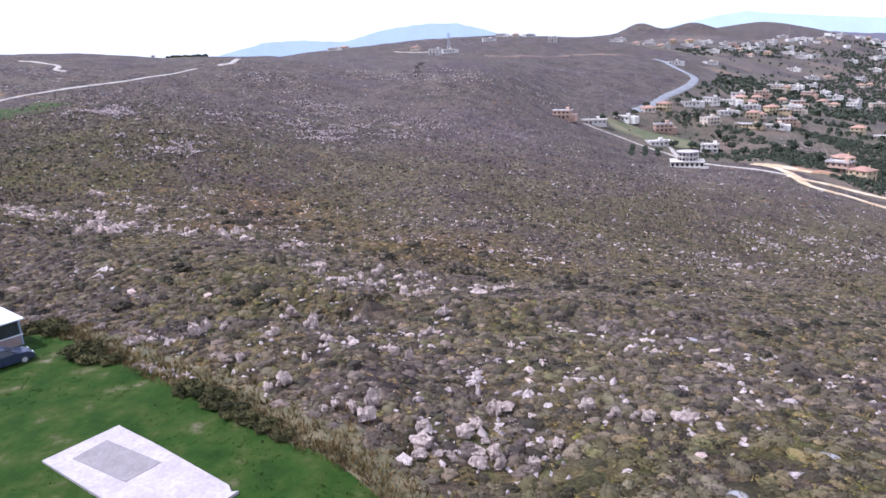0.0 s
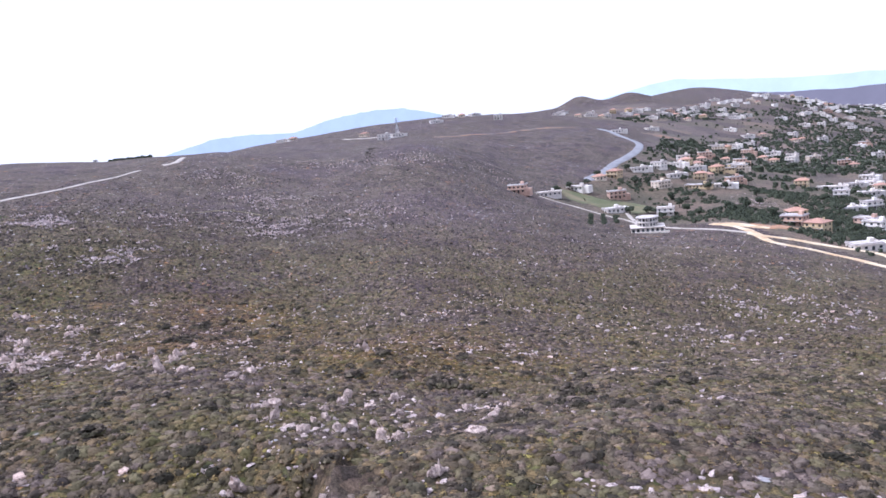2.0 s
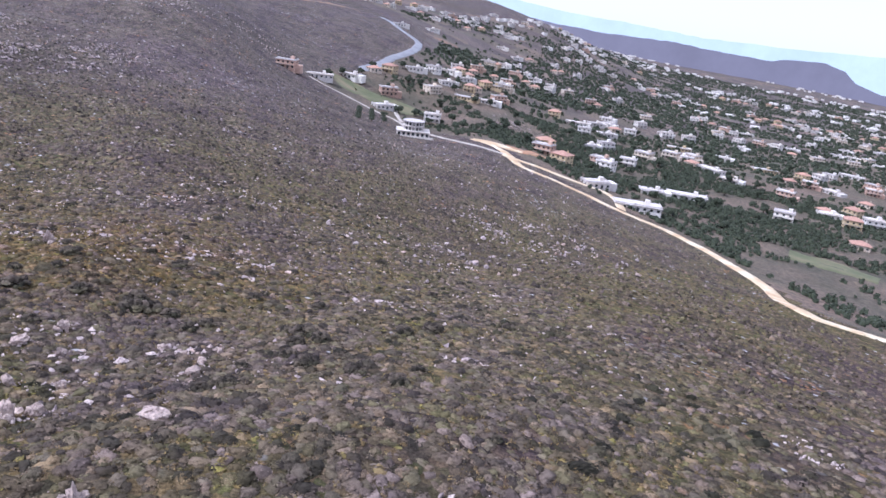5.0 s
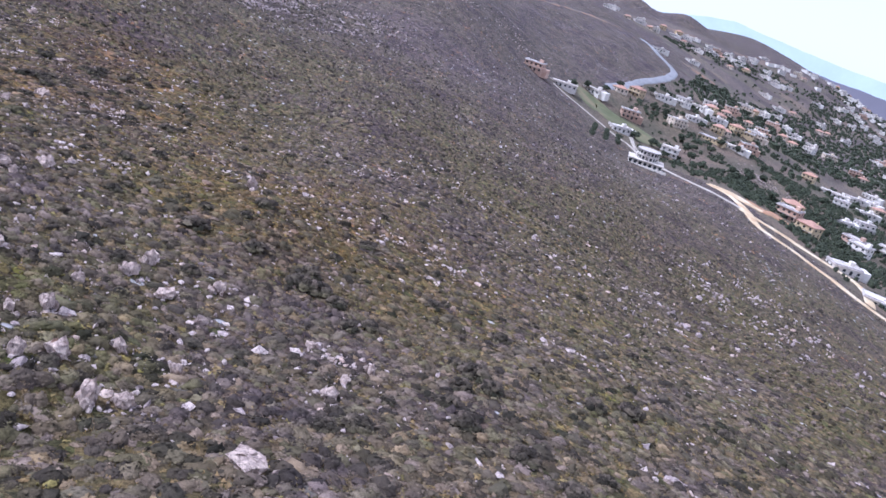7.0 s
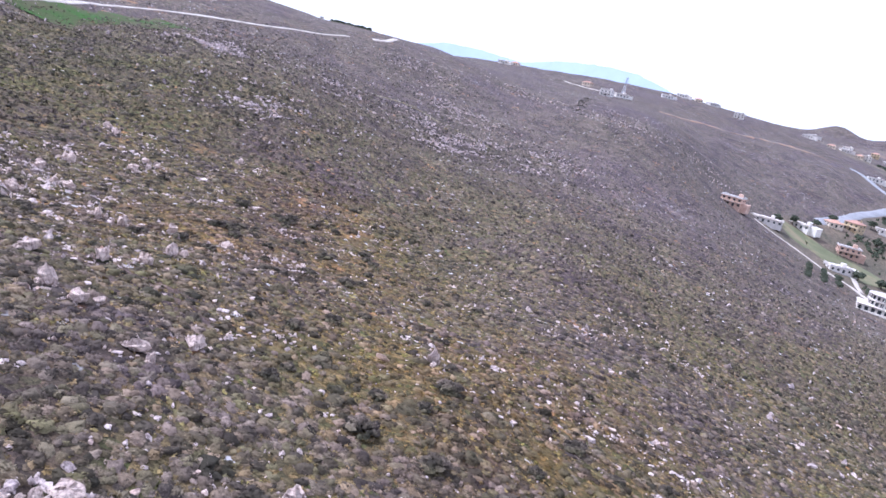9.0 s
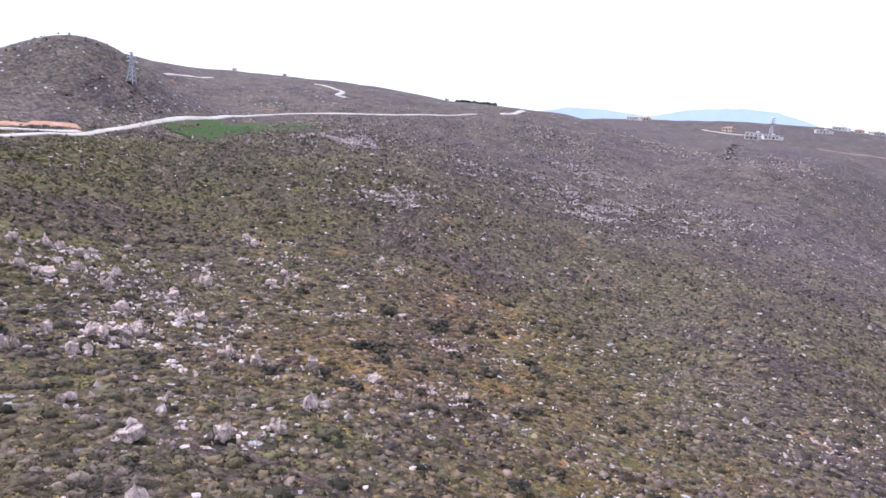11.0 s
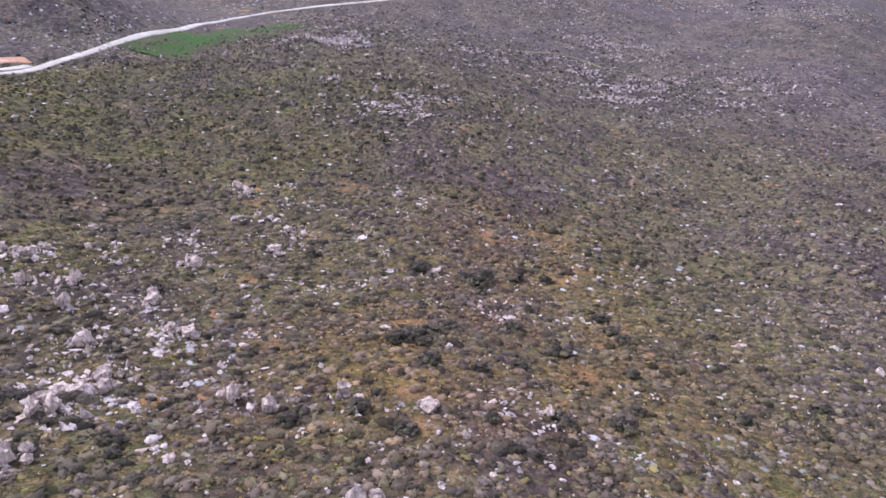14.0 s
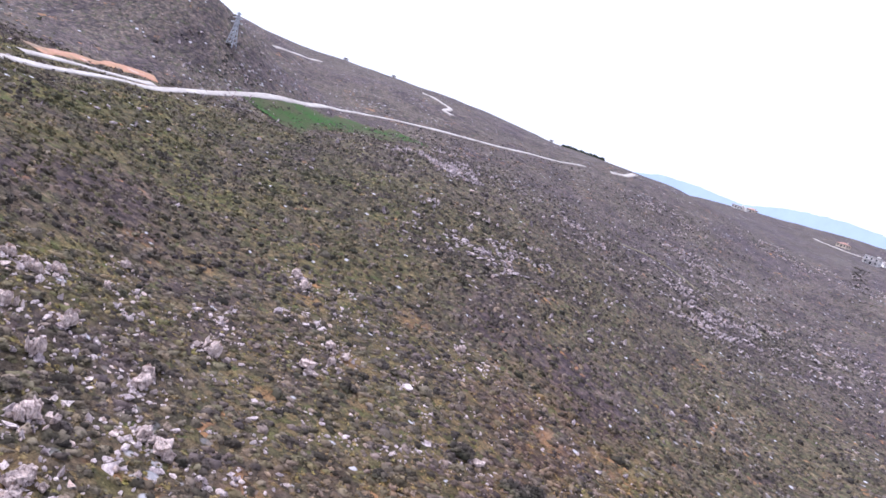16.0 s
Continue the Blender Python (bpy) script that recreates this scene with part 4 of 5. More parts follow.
def free_of_rocks(p):
    c = cells_of(p)
    return ~TAKEN[c[:, 0], c[:, 1]]



# ---- dwarf shrubs ----
def cushion(sides, rings, count, seed, leaf, squash=0.8):
    """A dwarf shrub: a dense rounded dome with leafy sprigs standing out of it."""
    v0, f0 = clump_template(sides, rings, seed, squash * 0.9, 0.3, -0.2)
    v0 = v0 * 0.85
    v1, f1 = sprig_template(count, seed + 900, squash, leaf, 0.5)
    return np.concatenate([v0, v1]), np.concatenate([f0, f1 + len(v0)])


near_cushions = [cushion(7, 3, 40, s, 0.13, 0.72) for s in range(14)]
mid_cushions = [cushion(6, 2, 15, s + 20, 0.19, 0.72) for s in range(12)]
far_cushions = [cushion(5, 2, 5, s + 40, 0.3) for s in range(8)]
herb_cushions = [cushion(5, 1, 7, s + 60, 0.3) for s in range(8)]


def gaps(p):
    """Leaves bare spots between the plants."""
    covered = lattice_noise(p[:, 0] / 1.9, p[:, 1] / 1.9) + 0.5 * lattice_noise(p[:, 0] / 9, p[:, 1] / 9 + 3) > 0.3
    for x, y, reach in BARE:
        covered &= (np.hypot(p[:, 0] - x, p[:, 1] - y) > reach * 1.2) | (rs.rand(len(p)) < 0.5)
    return covered


def foreground(p):
    return (p[:, 0] > -62) & (p[:, 0] < 46) & (p[:, 1] < 125)


p = plan(25000, -62, 46, 30, 125)
p = p[beyond_lawn(p, 3.2) & gaps(p) & free_of_rocks(p)]
sz = np.minimum(rs.gamma(4.0, 0.09, len(p)) + 0.2, 0.95)
scatter("near_shrubs", on_ground(p, 0.1), sz, sz * rs.uniform(0.55, 0.95, len(p)), near_cushions, SHRUB, 1, "purple-brown and olive dwarf shrubs in low rounded cushions", "shrubs", smooth=True)
p = plan(45000, -130, 75, 30, 235)
p = p[~foreground(p) & beyond_lawn(p, 0.5) & gaps(p) & free_of_rocks(p)]
sz = np.minimum(rs.gamma(4.0, 0.1, len(p)) + 0.2, 1.05)
scatter("middle_shrubs", on_ground(p, 0.1), sz, sz * rs.uniform(0.55, 0.95, len(p)), mid_cushions, SHRUB, 3, "olive and purple-brown dwarf shrubs on the middle slope", "shrubs", smooth=True)
p = plan(38000, -130, 46, 30, 235)
p = p[beyond_lawn(p, 2.2) & free_of_rocks(p) & gaps(p)]
sz = rs.gamma(3, 0.06, len(p)) + 0.12
scatter("low_herbs", on_ground(p, 0.03), sz, sz * rs.uniform(0.5, 0.9, len(p)), herb_cushions, HERBS, 31, "small low herbs filling the ground between the shrubs", "herbs", smooth=True)
p = np.concatenate([plan(19000, -255, -130, 120, 440), plan(10000, 75, 190, 40, 440), plan(22000, -130, 100, 235, 440)])
p = p[rs.rand(len(p)) < np.clip((450 - p[:, 1]) / 190, 0, 1) * np.clip((200 - p[:, 0]) / 90, 0, 1)]
p = np.concatenate([p, strewn(30000, 60, 520, 68, -85, 0.8)])
p = p[~((p[:, 0] > -130) & (p[:, 0] < 75) & (p[:, 1] < 235)) & clear_of_roads(p, 0.8) & ((p[:, 0] > -262) | (rs.rand(len(p)) < 0.15)) & (inland(p[:, 0], p[:, 1]) < -4)]
sz = rs.gamma(5, 0.08, len(p)) + 0.2
scatter("far_shrubs", on_ground(p, 0.05), sz, sz * rs.uniform(0.8, 1.2, len(p)), far_cushions, SHRUB, 2, "purple-brown dwarf shrubs over the farther slope", "shrubs", smooth=True)


# taller dark shrubs standing over the cushions
p = np.concatenate([plan(2300, -130, 60, 45, 240), plan(650, -215, -125, 165, 310), strewn(240, 150, 420, 64, -30, 0.7)])
p = p[beyond_lawn(p, 2.0) & clear_of_roads(p) & (lattice_noise(p[:, 0] / 19 + 2, p[:, 1] / 19 + 5) > 0.35)]
p = clusters(p, 3, 0.8)
sz = rs.gamma(5, 0.095, len(p)) + 0.3
scatter("tall_shrubs", on_ground(p, 0.05), sz, sz * rs.uniform(0.6, 1.0, len(p)), near_cushions, BUSH, 23, "dark grey-green evergreen shrubs scattered over the heath", "shrubs", smooth=True)


def tuft_template(seed, blades=7):
    q = np.random.RandomState(seed)
    v, f = [], []
    for k in range(blades):
        a, d, b = q.rand() * 6.28, q.rand() * 0.5, q.rand() * 6.28
        x, y = math.cos(a) * d, math.sin(a) * d
        i = len(v)
        v += [(x - 0.12 * math.cos(b), y - 0.12 * math.sin(b), -0.1), (x + 0.12 * math.cos(b), y + 0.12 * math.sin(b), -0.1), (x + 0.5 * math.cos(a), y + 0.5 * math.sin(a), q.uniform(0.6, 1.1))]
        f.append((i, i + 1, i + 2))
    return np.array(v), np.array(f)


tufts = [tuft_template(s) for s in range(6)]
p = plan(24000, -90, 46, 30, 150)
p = p[beyond_lawn(p, 0.3) & (lattice_noise(p[:, 0] / 11 + 6, p[:, 1] / 11) > 0.42)]
sz = rs.uniform(0.12, 0.34, len(p))
scatter("heath_grass", on_ground(p, 0.02), sz, sz * 0.9, tufts, STRAW, 4, "straw-coloured grass between the shrubs", "dry grass")


# stony patches on the farther slopes: middle, reach and number of each
p = strewn(700, 150, 420, 62, -40, 0.7)
PATCHES = [(-194, 334, 15, 330), (-202, 366, 12, 160), (-135, 285, 20, 300), (-106, 402, 26, 420), (-126, 482, 24, 300), (-87, 375, 18, 240), (-70, 415, 24, 260), (-46, 442, 24, 220), (-114, 640, 30, 200), (-36, 628, 30, 200), (42, 671, 30, 120), (-169, 540, 26, 240), (-152, 372, 16, 160), (130, 270, 26, 260), (64, 205, 24, 90), (290, 640, 26, 170), (-266, 282, 14, 150)]
for x, y, reach, count in PATCHES:
    q = np.column_stack([rs.normal(x, reach * 0.65, count * 2), rs.normal(y, reach * 0.65, count * 2)])
    p = np.concatenate([p, q[lattice_noise(q[:, 0] / 6, q[:, 1] / 6) > 0.5]])
p = p[clear_of_roads(p)]
sz = np.minimum(rs.gamma(1.6, 0.16, len(p)) + 0.2, 0.75)
scatter("slope_stones", on_ground(p, -0.25), sz, sz * rs.uniform(0.8, 1.4, len(p)), stones, GREY_ROCK, 6, "grey limestone showing in patches on the farther slopes", "stones", tilt=0.3)
# dark scrub between those stones
p = np.concatenate([np.column_stack([rs.normal(x, reach * 0.75, count), rs.normal(y, reach * 0.75, count)]) for x, y, reach, count in PATCHES])
p = p[clear_of_roads(p) & (p[:, 1] > 200)]
sz = rs.gamma(4, 0.1, len(p)) + 0.25
scatter("slope_scrub", on_ground(p, 0.05), sz, sz * rs.uniform(0.6, 1.0, len(p)), mid_cushions, BUSH, 29, "dark bushes between the stones of the farther slopes", "bushes", smooth=True)

# ---- trees among the houses ----


def tree(tall, wide, seed, label):
    """A small tree: tapered trunk, limbs and a crown of leafy clumps."""
    base = new("tree")
    r = random.Random(seed)
    bm = beam(bmesh.new(), (0, 0, -1), (0.1, 0, tall * 0.45), wide * 0.09, 7, wide * 0.05)
    tips = []
    for k in range(5):
        a = k * 2 * math.pi / 5 + r.uniform(-0.3, 0.3)
        tip = (math.cos(a) * wide * 0.35, math.sin(a) * wide * 0.35, tall * r.uniform(0.6, 0.8))
        beam(bm, (0.1, 0, tall * 0.4), tip, wide * 0.04, 5, wide * 0.015)
        tips.append(tip)
    part("trunk", bm, BARK, base)
    q = np.random.RandomState(seed)
    pts = np.array([tips[i % 5] for i in range(60)]) + q.normal(0, 1, (60, 3)) * (wide * 0.17, wide * 0.17, tall * 0.12)
    size = q.uniform(0.12, 0.24, 60) * wide
    crown = scatter("crown", pts, size, size, [clump_template(6, 2, 40 + i, 0.9, 0.3, -0.6) for i in range(4)], LEAVES, seed, "", "", base, 0.4)
    for key in ("kind",):
        del crown[key]
    return tagged(base, label, "tree", "trees among the houses")


TREES = [tree(6, 6, 1, "low round olive tree with a dark crown"), tree(8, 5, 2, "dark green garden tree with an uneven crown"), tree(5, 5, 3, "small bushy orchard tree")]
places = [(107, 670), (124, 693), (149, 724), (170, 765), (212, 799), (224, 769), (205, 744), (214, 637), (199, 568), (209, 577), (219, 674), (227, 657), (247, 669)] + [(115 + 15 * u - 14 * v, 560 + 18 * u - 62 * v) for u in (0.0, 0.9, 1.8) for v in (0.0, 0.2, 0.4, 0.6, 0.8, 1.0)]
for k in range(130):
    b, far = radians(rnd.uniform(-52, -14)), rnd.uniform(430, 1150)
    places.append((CENTRE[0] - far * math.sin(b), CENTRE[1] + far * math.cos(b)))
done = set()
for k, (x, y) in enumerate(places):
    if k > 30 and (inland(x, y) < 45 or bare_slope(x, y)):
        continue
    kind = 2 if 12 < k < 31 else k % 3
    m = pose(x, y, ground_z(x, y), 0, 0, rnd.uniform(0, 360)) @ Matrix.Scale(0.55 if 12 < k < 31 else 1.0, 4)
    if kind in done:
        copy_thing(TREES[kind], m)
    else:
        TREES[kind].matrix_basis = m
        done.add(kind)
def grove_tree(seed):
    """An olive crown: several leafy lumps of unequal size with sprigs on them."""
    q = np.random.RandomState(seed)
    verts, faces, base = [], [], 0
    for k in range(5):
        v, f = clump_template(5, 2, seed * 7 + k, 0.9, 0.35, -0.7)
        a, d = k * 1.3 + q.rand(), 0.0 if k == 0 else q.uniform(0.35, 0.6)
        v = v * q.uniform(0.4, 0.62) + (math.cos(a) * d, math.sin(a) * d, q.uniform(0.1, 0.6))
        verts.append(v)
        faces.append(f + base)
        base += len(v)
    v, f = sprig_template(16, seed + 3, 1.0, 0.22, 0.8)
    return np.concatenate(verts + [v + (0, 0, 0.2)]), np.concatenate(faces + [f + base])


p = strewn(13000, 290, 760, -16, -68, 0.7)
grove = lattice_noise(p[:, 0] / 60 + 5, p[:, 1] / 60 + 7) * 0.6 + 0.4 * lattice_noise(p[:, 0] / 24, p[:, 1] / 24)
p = p[(inland(p[:, 0], p[:, 1]) > 12) & (grove > rs.uniform(0.32, 0.58, len(p))) & clear_of_roads(p, 3.0) & (np.hypot(p[:, 0] - 368, p[:, 1] - 325) > 26) & (np.hypot((p[:, 0] - 290) / 30, (p[:, 1] - 640) / 66) > 1) & ((p[:, 0] > 214) | (rs.rand(len(p)) < 0.3))]
sz = rs.gamma(4, 0.3, len(p)) + 0.7
scatter("near_groves", on_ground(p, -0.5), sz, sz * rs.uniform(0.8, 1.1, len(p)), [grove_tree(k) for k in range(6)], LEAVES, 38, "dark green olive trees in loose groves below the track", "olive groves", smooth=True)
p = strewn(50000, 760, 3300, -11, -64, 0.8)
grove = lattice_noise(p[:, 0] / 120 + 5, p[:, 1] / 120 + 7) * 0.6 + 0.4 * lattice_noise(p[:, 0] / 38, p[:, 1] / 38)
p = p[(inland(p[:, 0], p[:, 1]) > 10 + 60 * (p[:, 1] > 480) * (p[:, 1] < 800)) & (height(p[:, 0], p[:, 1]) < 10) & (grove > rs.uniform(0.3, 0.45, len(p))) & clear_of_roads(p, 4.0) & (~bare_slope(p[:, 0], p[:, 1]) | (rs.rand(len(p)) < 0.08))]
sz = rs.gamma(4, 0.48, len(p)) + 0.8
scatter("orchard_trees", on_ground(p, -0.8), sz, sz * 0.95, [clump_template(5, 2, 60 + i, 0.95, 0.35, -0.5) for i in range(6)], LEAVES, 8, "dark green olive groves and gardens between the houses", "olive groves")
# the outermost houses of the valley, specks at that distance
block = bmesh.new()
box(block, -1, 1, -0.8, 0.8, -0.6, 1.0)
block.verts.ensure_lookup_table()
bv = np.array([q.co for q in block.verts])
bf = np.array([[q.index for q in f.verts] for f in block.faces])
block.free()
bf = np.concatenate([bf[:, :3], bf[:, [0, 2, 3]]])
p = strewn(1300, 1500, 4300, -13, -62, 0.9)
p = p[(lattice_noise(p[:, 0] / 260 + 2, p[:, 1] / 260) > 0.46) & (height(p[:, 0], p[:, 1]) < np.where(np.hypot(p[:, 0], p[:, 1]) > 2900, -75, 25)) & (inland(p[:, 0], p[:, 1]) > 0)]
sz = rs.uniform(4.0, 9.0, len(p))
scatter("far_houses", on_ground(p, -1.0), sz, rs.uniform(3.0, 6.0, len(p)), [(bv, bf)], WHITE_WALL, 27, "pale specks of houses far down the valley", "houses")
t = rs.rand(60)
p = np.column_stack([-336 + 34 * t + rs.normal(0, 1, 60), 713 + 22 * t + rs.normal(0, 3, 60)])
sz = rs.uniform(0.8, 2.0, 60)
scatter("ridge_trees", on_ground(p, -0.5), sz, sz, [clump_template(6, 2, 70 + i, 1.0, 0.3, -0.5) for i in range(3)], LEAVES, 9, "row of dark trees on the skyline", "trees")


# ---- dark scrub down the gully of the far slope ----
t = rs.rand(130)
p = np.column_stack([np.interp(t, [0, 0.5, 1], [-66, -71, -76]) + rs.normal(0, 2.2, 130), np.interp(t, [0, 0.5, 1], [610, 700, 790]) + rs.normal(0, 2, 130)])
sz = rs.uniform(0.4, 1.0, 130)
scatter("gully_scrub", on_ground(p, -0.2), sz, sz * 0.9, mid_cushions, BUSH, 19, "dark bushes growing down a gully of the hill", "bushes")


# ---- the round house ----
def round_house():
    base = new("round_house")
    bm = box(bmesh.new(), -11, 11, -7, 7, -4, 3.3, 0.08)
    part("ground_floor", bm, WHITE_WALL, base)
    for k in range(7):
        x = -9.6 + k * 3.2
        part("arch_opening", box(bmesh.new(), x - 0.9, x + 0.9, -7.08, -6.8, 0.1, 2.5, 0.05), GLASS, base)
    part("terrace", box(bmesh.new(), -11.6, 11.6, -8.6, 7.4, 3.3, 3.6, 0.05), ROOF_FLAT, base)
    for s in range(2):
        z = 3.6 + 3.2 * s
        bm = bmesh.new()
        bmesh.ops.create_cone(bm, cap_ends=True, segments=24, radius1=6.4, radius2=6.4, depth=2.9, matrix=Matrix.Translation((0, 0, z + 1.45)))
        drum = part("drum", bm, WHITE_WALL, base)
        bm = bmesh.new()
        bmesh.ops.create_cone(bm, cap_ends=True, segments=24, radius1=7.6, radius2=7.6, depth=0.3, matrix=Matrix.Translation((0, 0, z + 3.05)))
        part("balcony_ring", bm, ROOF_FLAT, base)
        for k in range(9):
            a = radians(180 + k * 22.5)
            bm = box(bmesh.new(), 6.3, 6.48, -0.7, 0.7, z + 0.5, z + 2.3)
            bm.transform(Matrix.Rotation(a, 4, "Z"))
            part("window", bm, GLASS, drum)
        for k in range(12):
            a = radians(k * 30)
            bm = beam(bmesh.new(), (7.3 * math.cos(a), 7.3 * math.sin(a), z), (7.3 * math.cos(a), 7.3 * math.sin(a), z + 2.9), 0.16, 8)
            part("column", bm, WHITE_WALL, drum)
    part("forecourt_wall", box(bmesh.new(), -14, 14, -10.2, -9.8, -4, 0.9, 0.05), WHITE_WALL, base)
    return tagged(base, "white villa with a round colonnaded upper floor", "villa")


round_house().matrix_basis = pose(137, 484, ground_z(137, 484) + 0.5, 0, 0, -14)


# ---- huts on the skyline ----
def hut(label):
    base = new("hut")
    part("wall", box(bmesh.new(), -2.2, 2.2, -1.6, 1.6, -0.6, 2.2, 0.04), WHITE_WALL, base)
    part("roof", box(bmesh.new(), -2.5, 2.5, -1.9, 1.9, 2.2, 2.4, 0.03), ROOF_FLAT, base)
    part("door", box(bmesh.new(), -0.5, 0.5, -1.66, -1.5, 0, 1.9, 0.02), GLASS, base)
    return tagged(base, label, "hut", "huts on the ridge")


first = hut("small pale hut on the ridge line")
first.matrix_basis = pose(-558, 709, ground_z(-558, 709), 0, 0, 30)
for x, y in ((-574, 647), (-395, 803)):
    copy_thing(first, pose(x, y, ground_z(x, y), 0, 0, 20))


# ---- pylons ----
def pylon(tall):
    base = new("pylon")
    h = tall
    for sx, sy in ((-1, -1), (1, -1), (1, 1), (-1, 1)):
        bm = beam(bmesh.new(), (sx * h * 0.12, sy * h * 0.12, -1), (sx * h * 0.045, sy * h * 0.045, h * 0.55), 0.16)
        beam(bm, (sx * h * 0.045, sy * h * 0.045, h * 0.55), (sx * h * 0.02, sy * h * 0.02, h), 0.13)
        part("leg", bm, STEEL, base)
    for k in range(7):
        z0, z1 = h * k / 7, h * (k + 1) / 7
        w0, w1 = (h * (0.12 - 0.075 * min(z / h / 0.55, 1) - (0.025 * max(z / h - 0.55, 0) / 0.45)) for z in (z0, z1))
        for (ax, ay), (bx, by) in (((-1, -1), (1, -1)), ((1, -1), (1, 1)), ((1, 1), (-1, 1)), ((-1, 1), (-1, -1))):
            part("brace", beam(bmesh.new(), (ax * w0, ay * w0, z0), (bx * w1, by * w1, z1), 0.08), STEEL, base)
            part("brace", beam(bmesh.new(), (bx * w0, by * w0, z0), (ax * w1, ay * w1, z1), 0.08), STEEL, base)
    for z, w in ((0.68, 0.2), (0.82, 0.17), (0.95, 0.12)):
        bm = beam(bmesh.new(), (-h * w, 0, h * z), (h * w, 0, h * z), 0.13)
        beam(bm, (-h * w, 0, h * z), (0, 0, h * (z + 0.05)), 0.08)
        beam(bm, (h * w, 0, h * z), (0, 0, h * (z + 0.05)), 0.08)
        part("cross_arm", bm, STEEL, base)
    return tagged(base, "grey steel lattice pylon standing on the slope", "pylon", "pylons")


mast = pylon(13)
mast.matrix_basis = pose(-284, 296, ground_z(-284, 296), 0, 0, 20)
copy_thing(mast, Matrix.Translation((-62, 1090, ground_z(-62, 1090))) @ Matrix.Scale(1.9, 4))


# ---- limestone boulders ----
BOULDERS = []
for k in range(9):
    v, f = rock_template(100 + k, 0.2)
    bm = bmesh.new()
    for q in v:
        bm.verts.new(q)
    bm.verts.ensure_lookup_table()
    for t in f:
        bm.faces.new([bm.verts[i] for i in t])
    bmesh.ops.subdivide_edges(bm, edges=bm.edges[:], cuts=2)
    for q in bm.verts:
        cut = abs(noise.noise(Vector((q.co.x * 2.6, q.co.y * 2.6, q.co.z * 0.9 + k * 5)))) + 0.5 * abs(noise.noise(q.co * 5.5 + Vector((k, 0, 0))))
        tip = max(0.0, q.co.z) * (0.05 + 0.45 * noise.noise(Vector((q.co.x * 4.0 + k * 7, q.co.y * 4.0, 0.5))))
        q.co *= 1.2 + 0.4 * noise.noise(q.co * 1.7 + Vector((k * 3.1, 0, 0))) - 1.25 * max(0.0, 0.34 - cut)
        q.co.z += tip
    me = bpy.data.meshes.new("boulder")
    bm.to_mesh(me)
    bm.free()
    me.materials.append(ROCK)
    BOULDERS.append(me)


def boulder(x, y, size, tall, n):
    ob = new("boulder", BOULDERS[n % 9])
    ob.matrix_basis = Matrix.LocRotScale((x, y, ground_z(x, y) + size * tall * 0.45), Euler((rnd.uniform(-0.25, 0.25), rnd.uniform(-0.25, 0.25), rnd.uniform(0, 6.3))), (size, size * rnd.uniform(0.6, 0.9), size * tall))
    tagged(ob, "upright grey limestone outcrop among shrubs" if tall > 1.1 else "weathered pale grey limestone boulder among shrubs", "boulder", "limestone boulders on the slope")


n = 0
for x, y, size in OUTCROPS:
    boulder(x, y, min(size * (0.75 if y < 78 else 1.05), 0.68 if y < 78 else 0.92), rnd.uniform(0.8, 1.5), n)
    n += 1
    for extra in range(1 if size < 0.8 else 2):
        a, d = rnd.uniform(0, 6.3), size * rnd.uniform(0.7, 1.7)
        boulder(x + d * math.cos(a), y + d * math.sin(a), min(size, 0.9) * rnd.uniform(0.3, 0.7), rnd.uniform(0.7, 1.6), n + extra)


# ---- dark bushes ----
BUSH_SPRIGS = [cushion(7, 2, 40, 500 + i, 0.16) for i in range(5)]


def brush(seed):
    """Loose upright brush: a small core under many leafy sprigs."""
    v0, f0 = clump_template(7, 2, seed, 0.9, 0.3, -0.2)
    v1, f1 = sprig_template(90, seed + 50, 0.95, 0.18, 0.9)
    return np.concatenate([v0 * 0.62, v1]), np.concatenate([f0, f1 + len(v0)])


BRUSH = [brush(800 + i) for i in range(5)]


def bush(x, y, r, n, leaves=None):
    q = np.random.RandomState(300 + n)
    m = 34
    a, d = q.rand(m) * 6.28, np.sqrt(q.rand(m)) * 0.75
    pts = np.column_stack([np.cos(a) * d, np.sin(a) * d, 0.15 + 0.5 * (1 - d * d) * q.rand(m)]) * r
    size = q.uniform(0.2, 0.4, m) * r
    ob = scatter("bush", pts, size, size * 0.7, BRUSH if leaves else BUSH_SPRIGS, leaves or BUSH, n, "", "", smooth=True)
    del ob["kind"]
    ob.location = (x, y, ground_z(x, y))
    return tagged(ob, "dark grey-green rounded bush on the heath", "bush", "dark bushes on the heath")


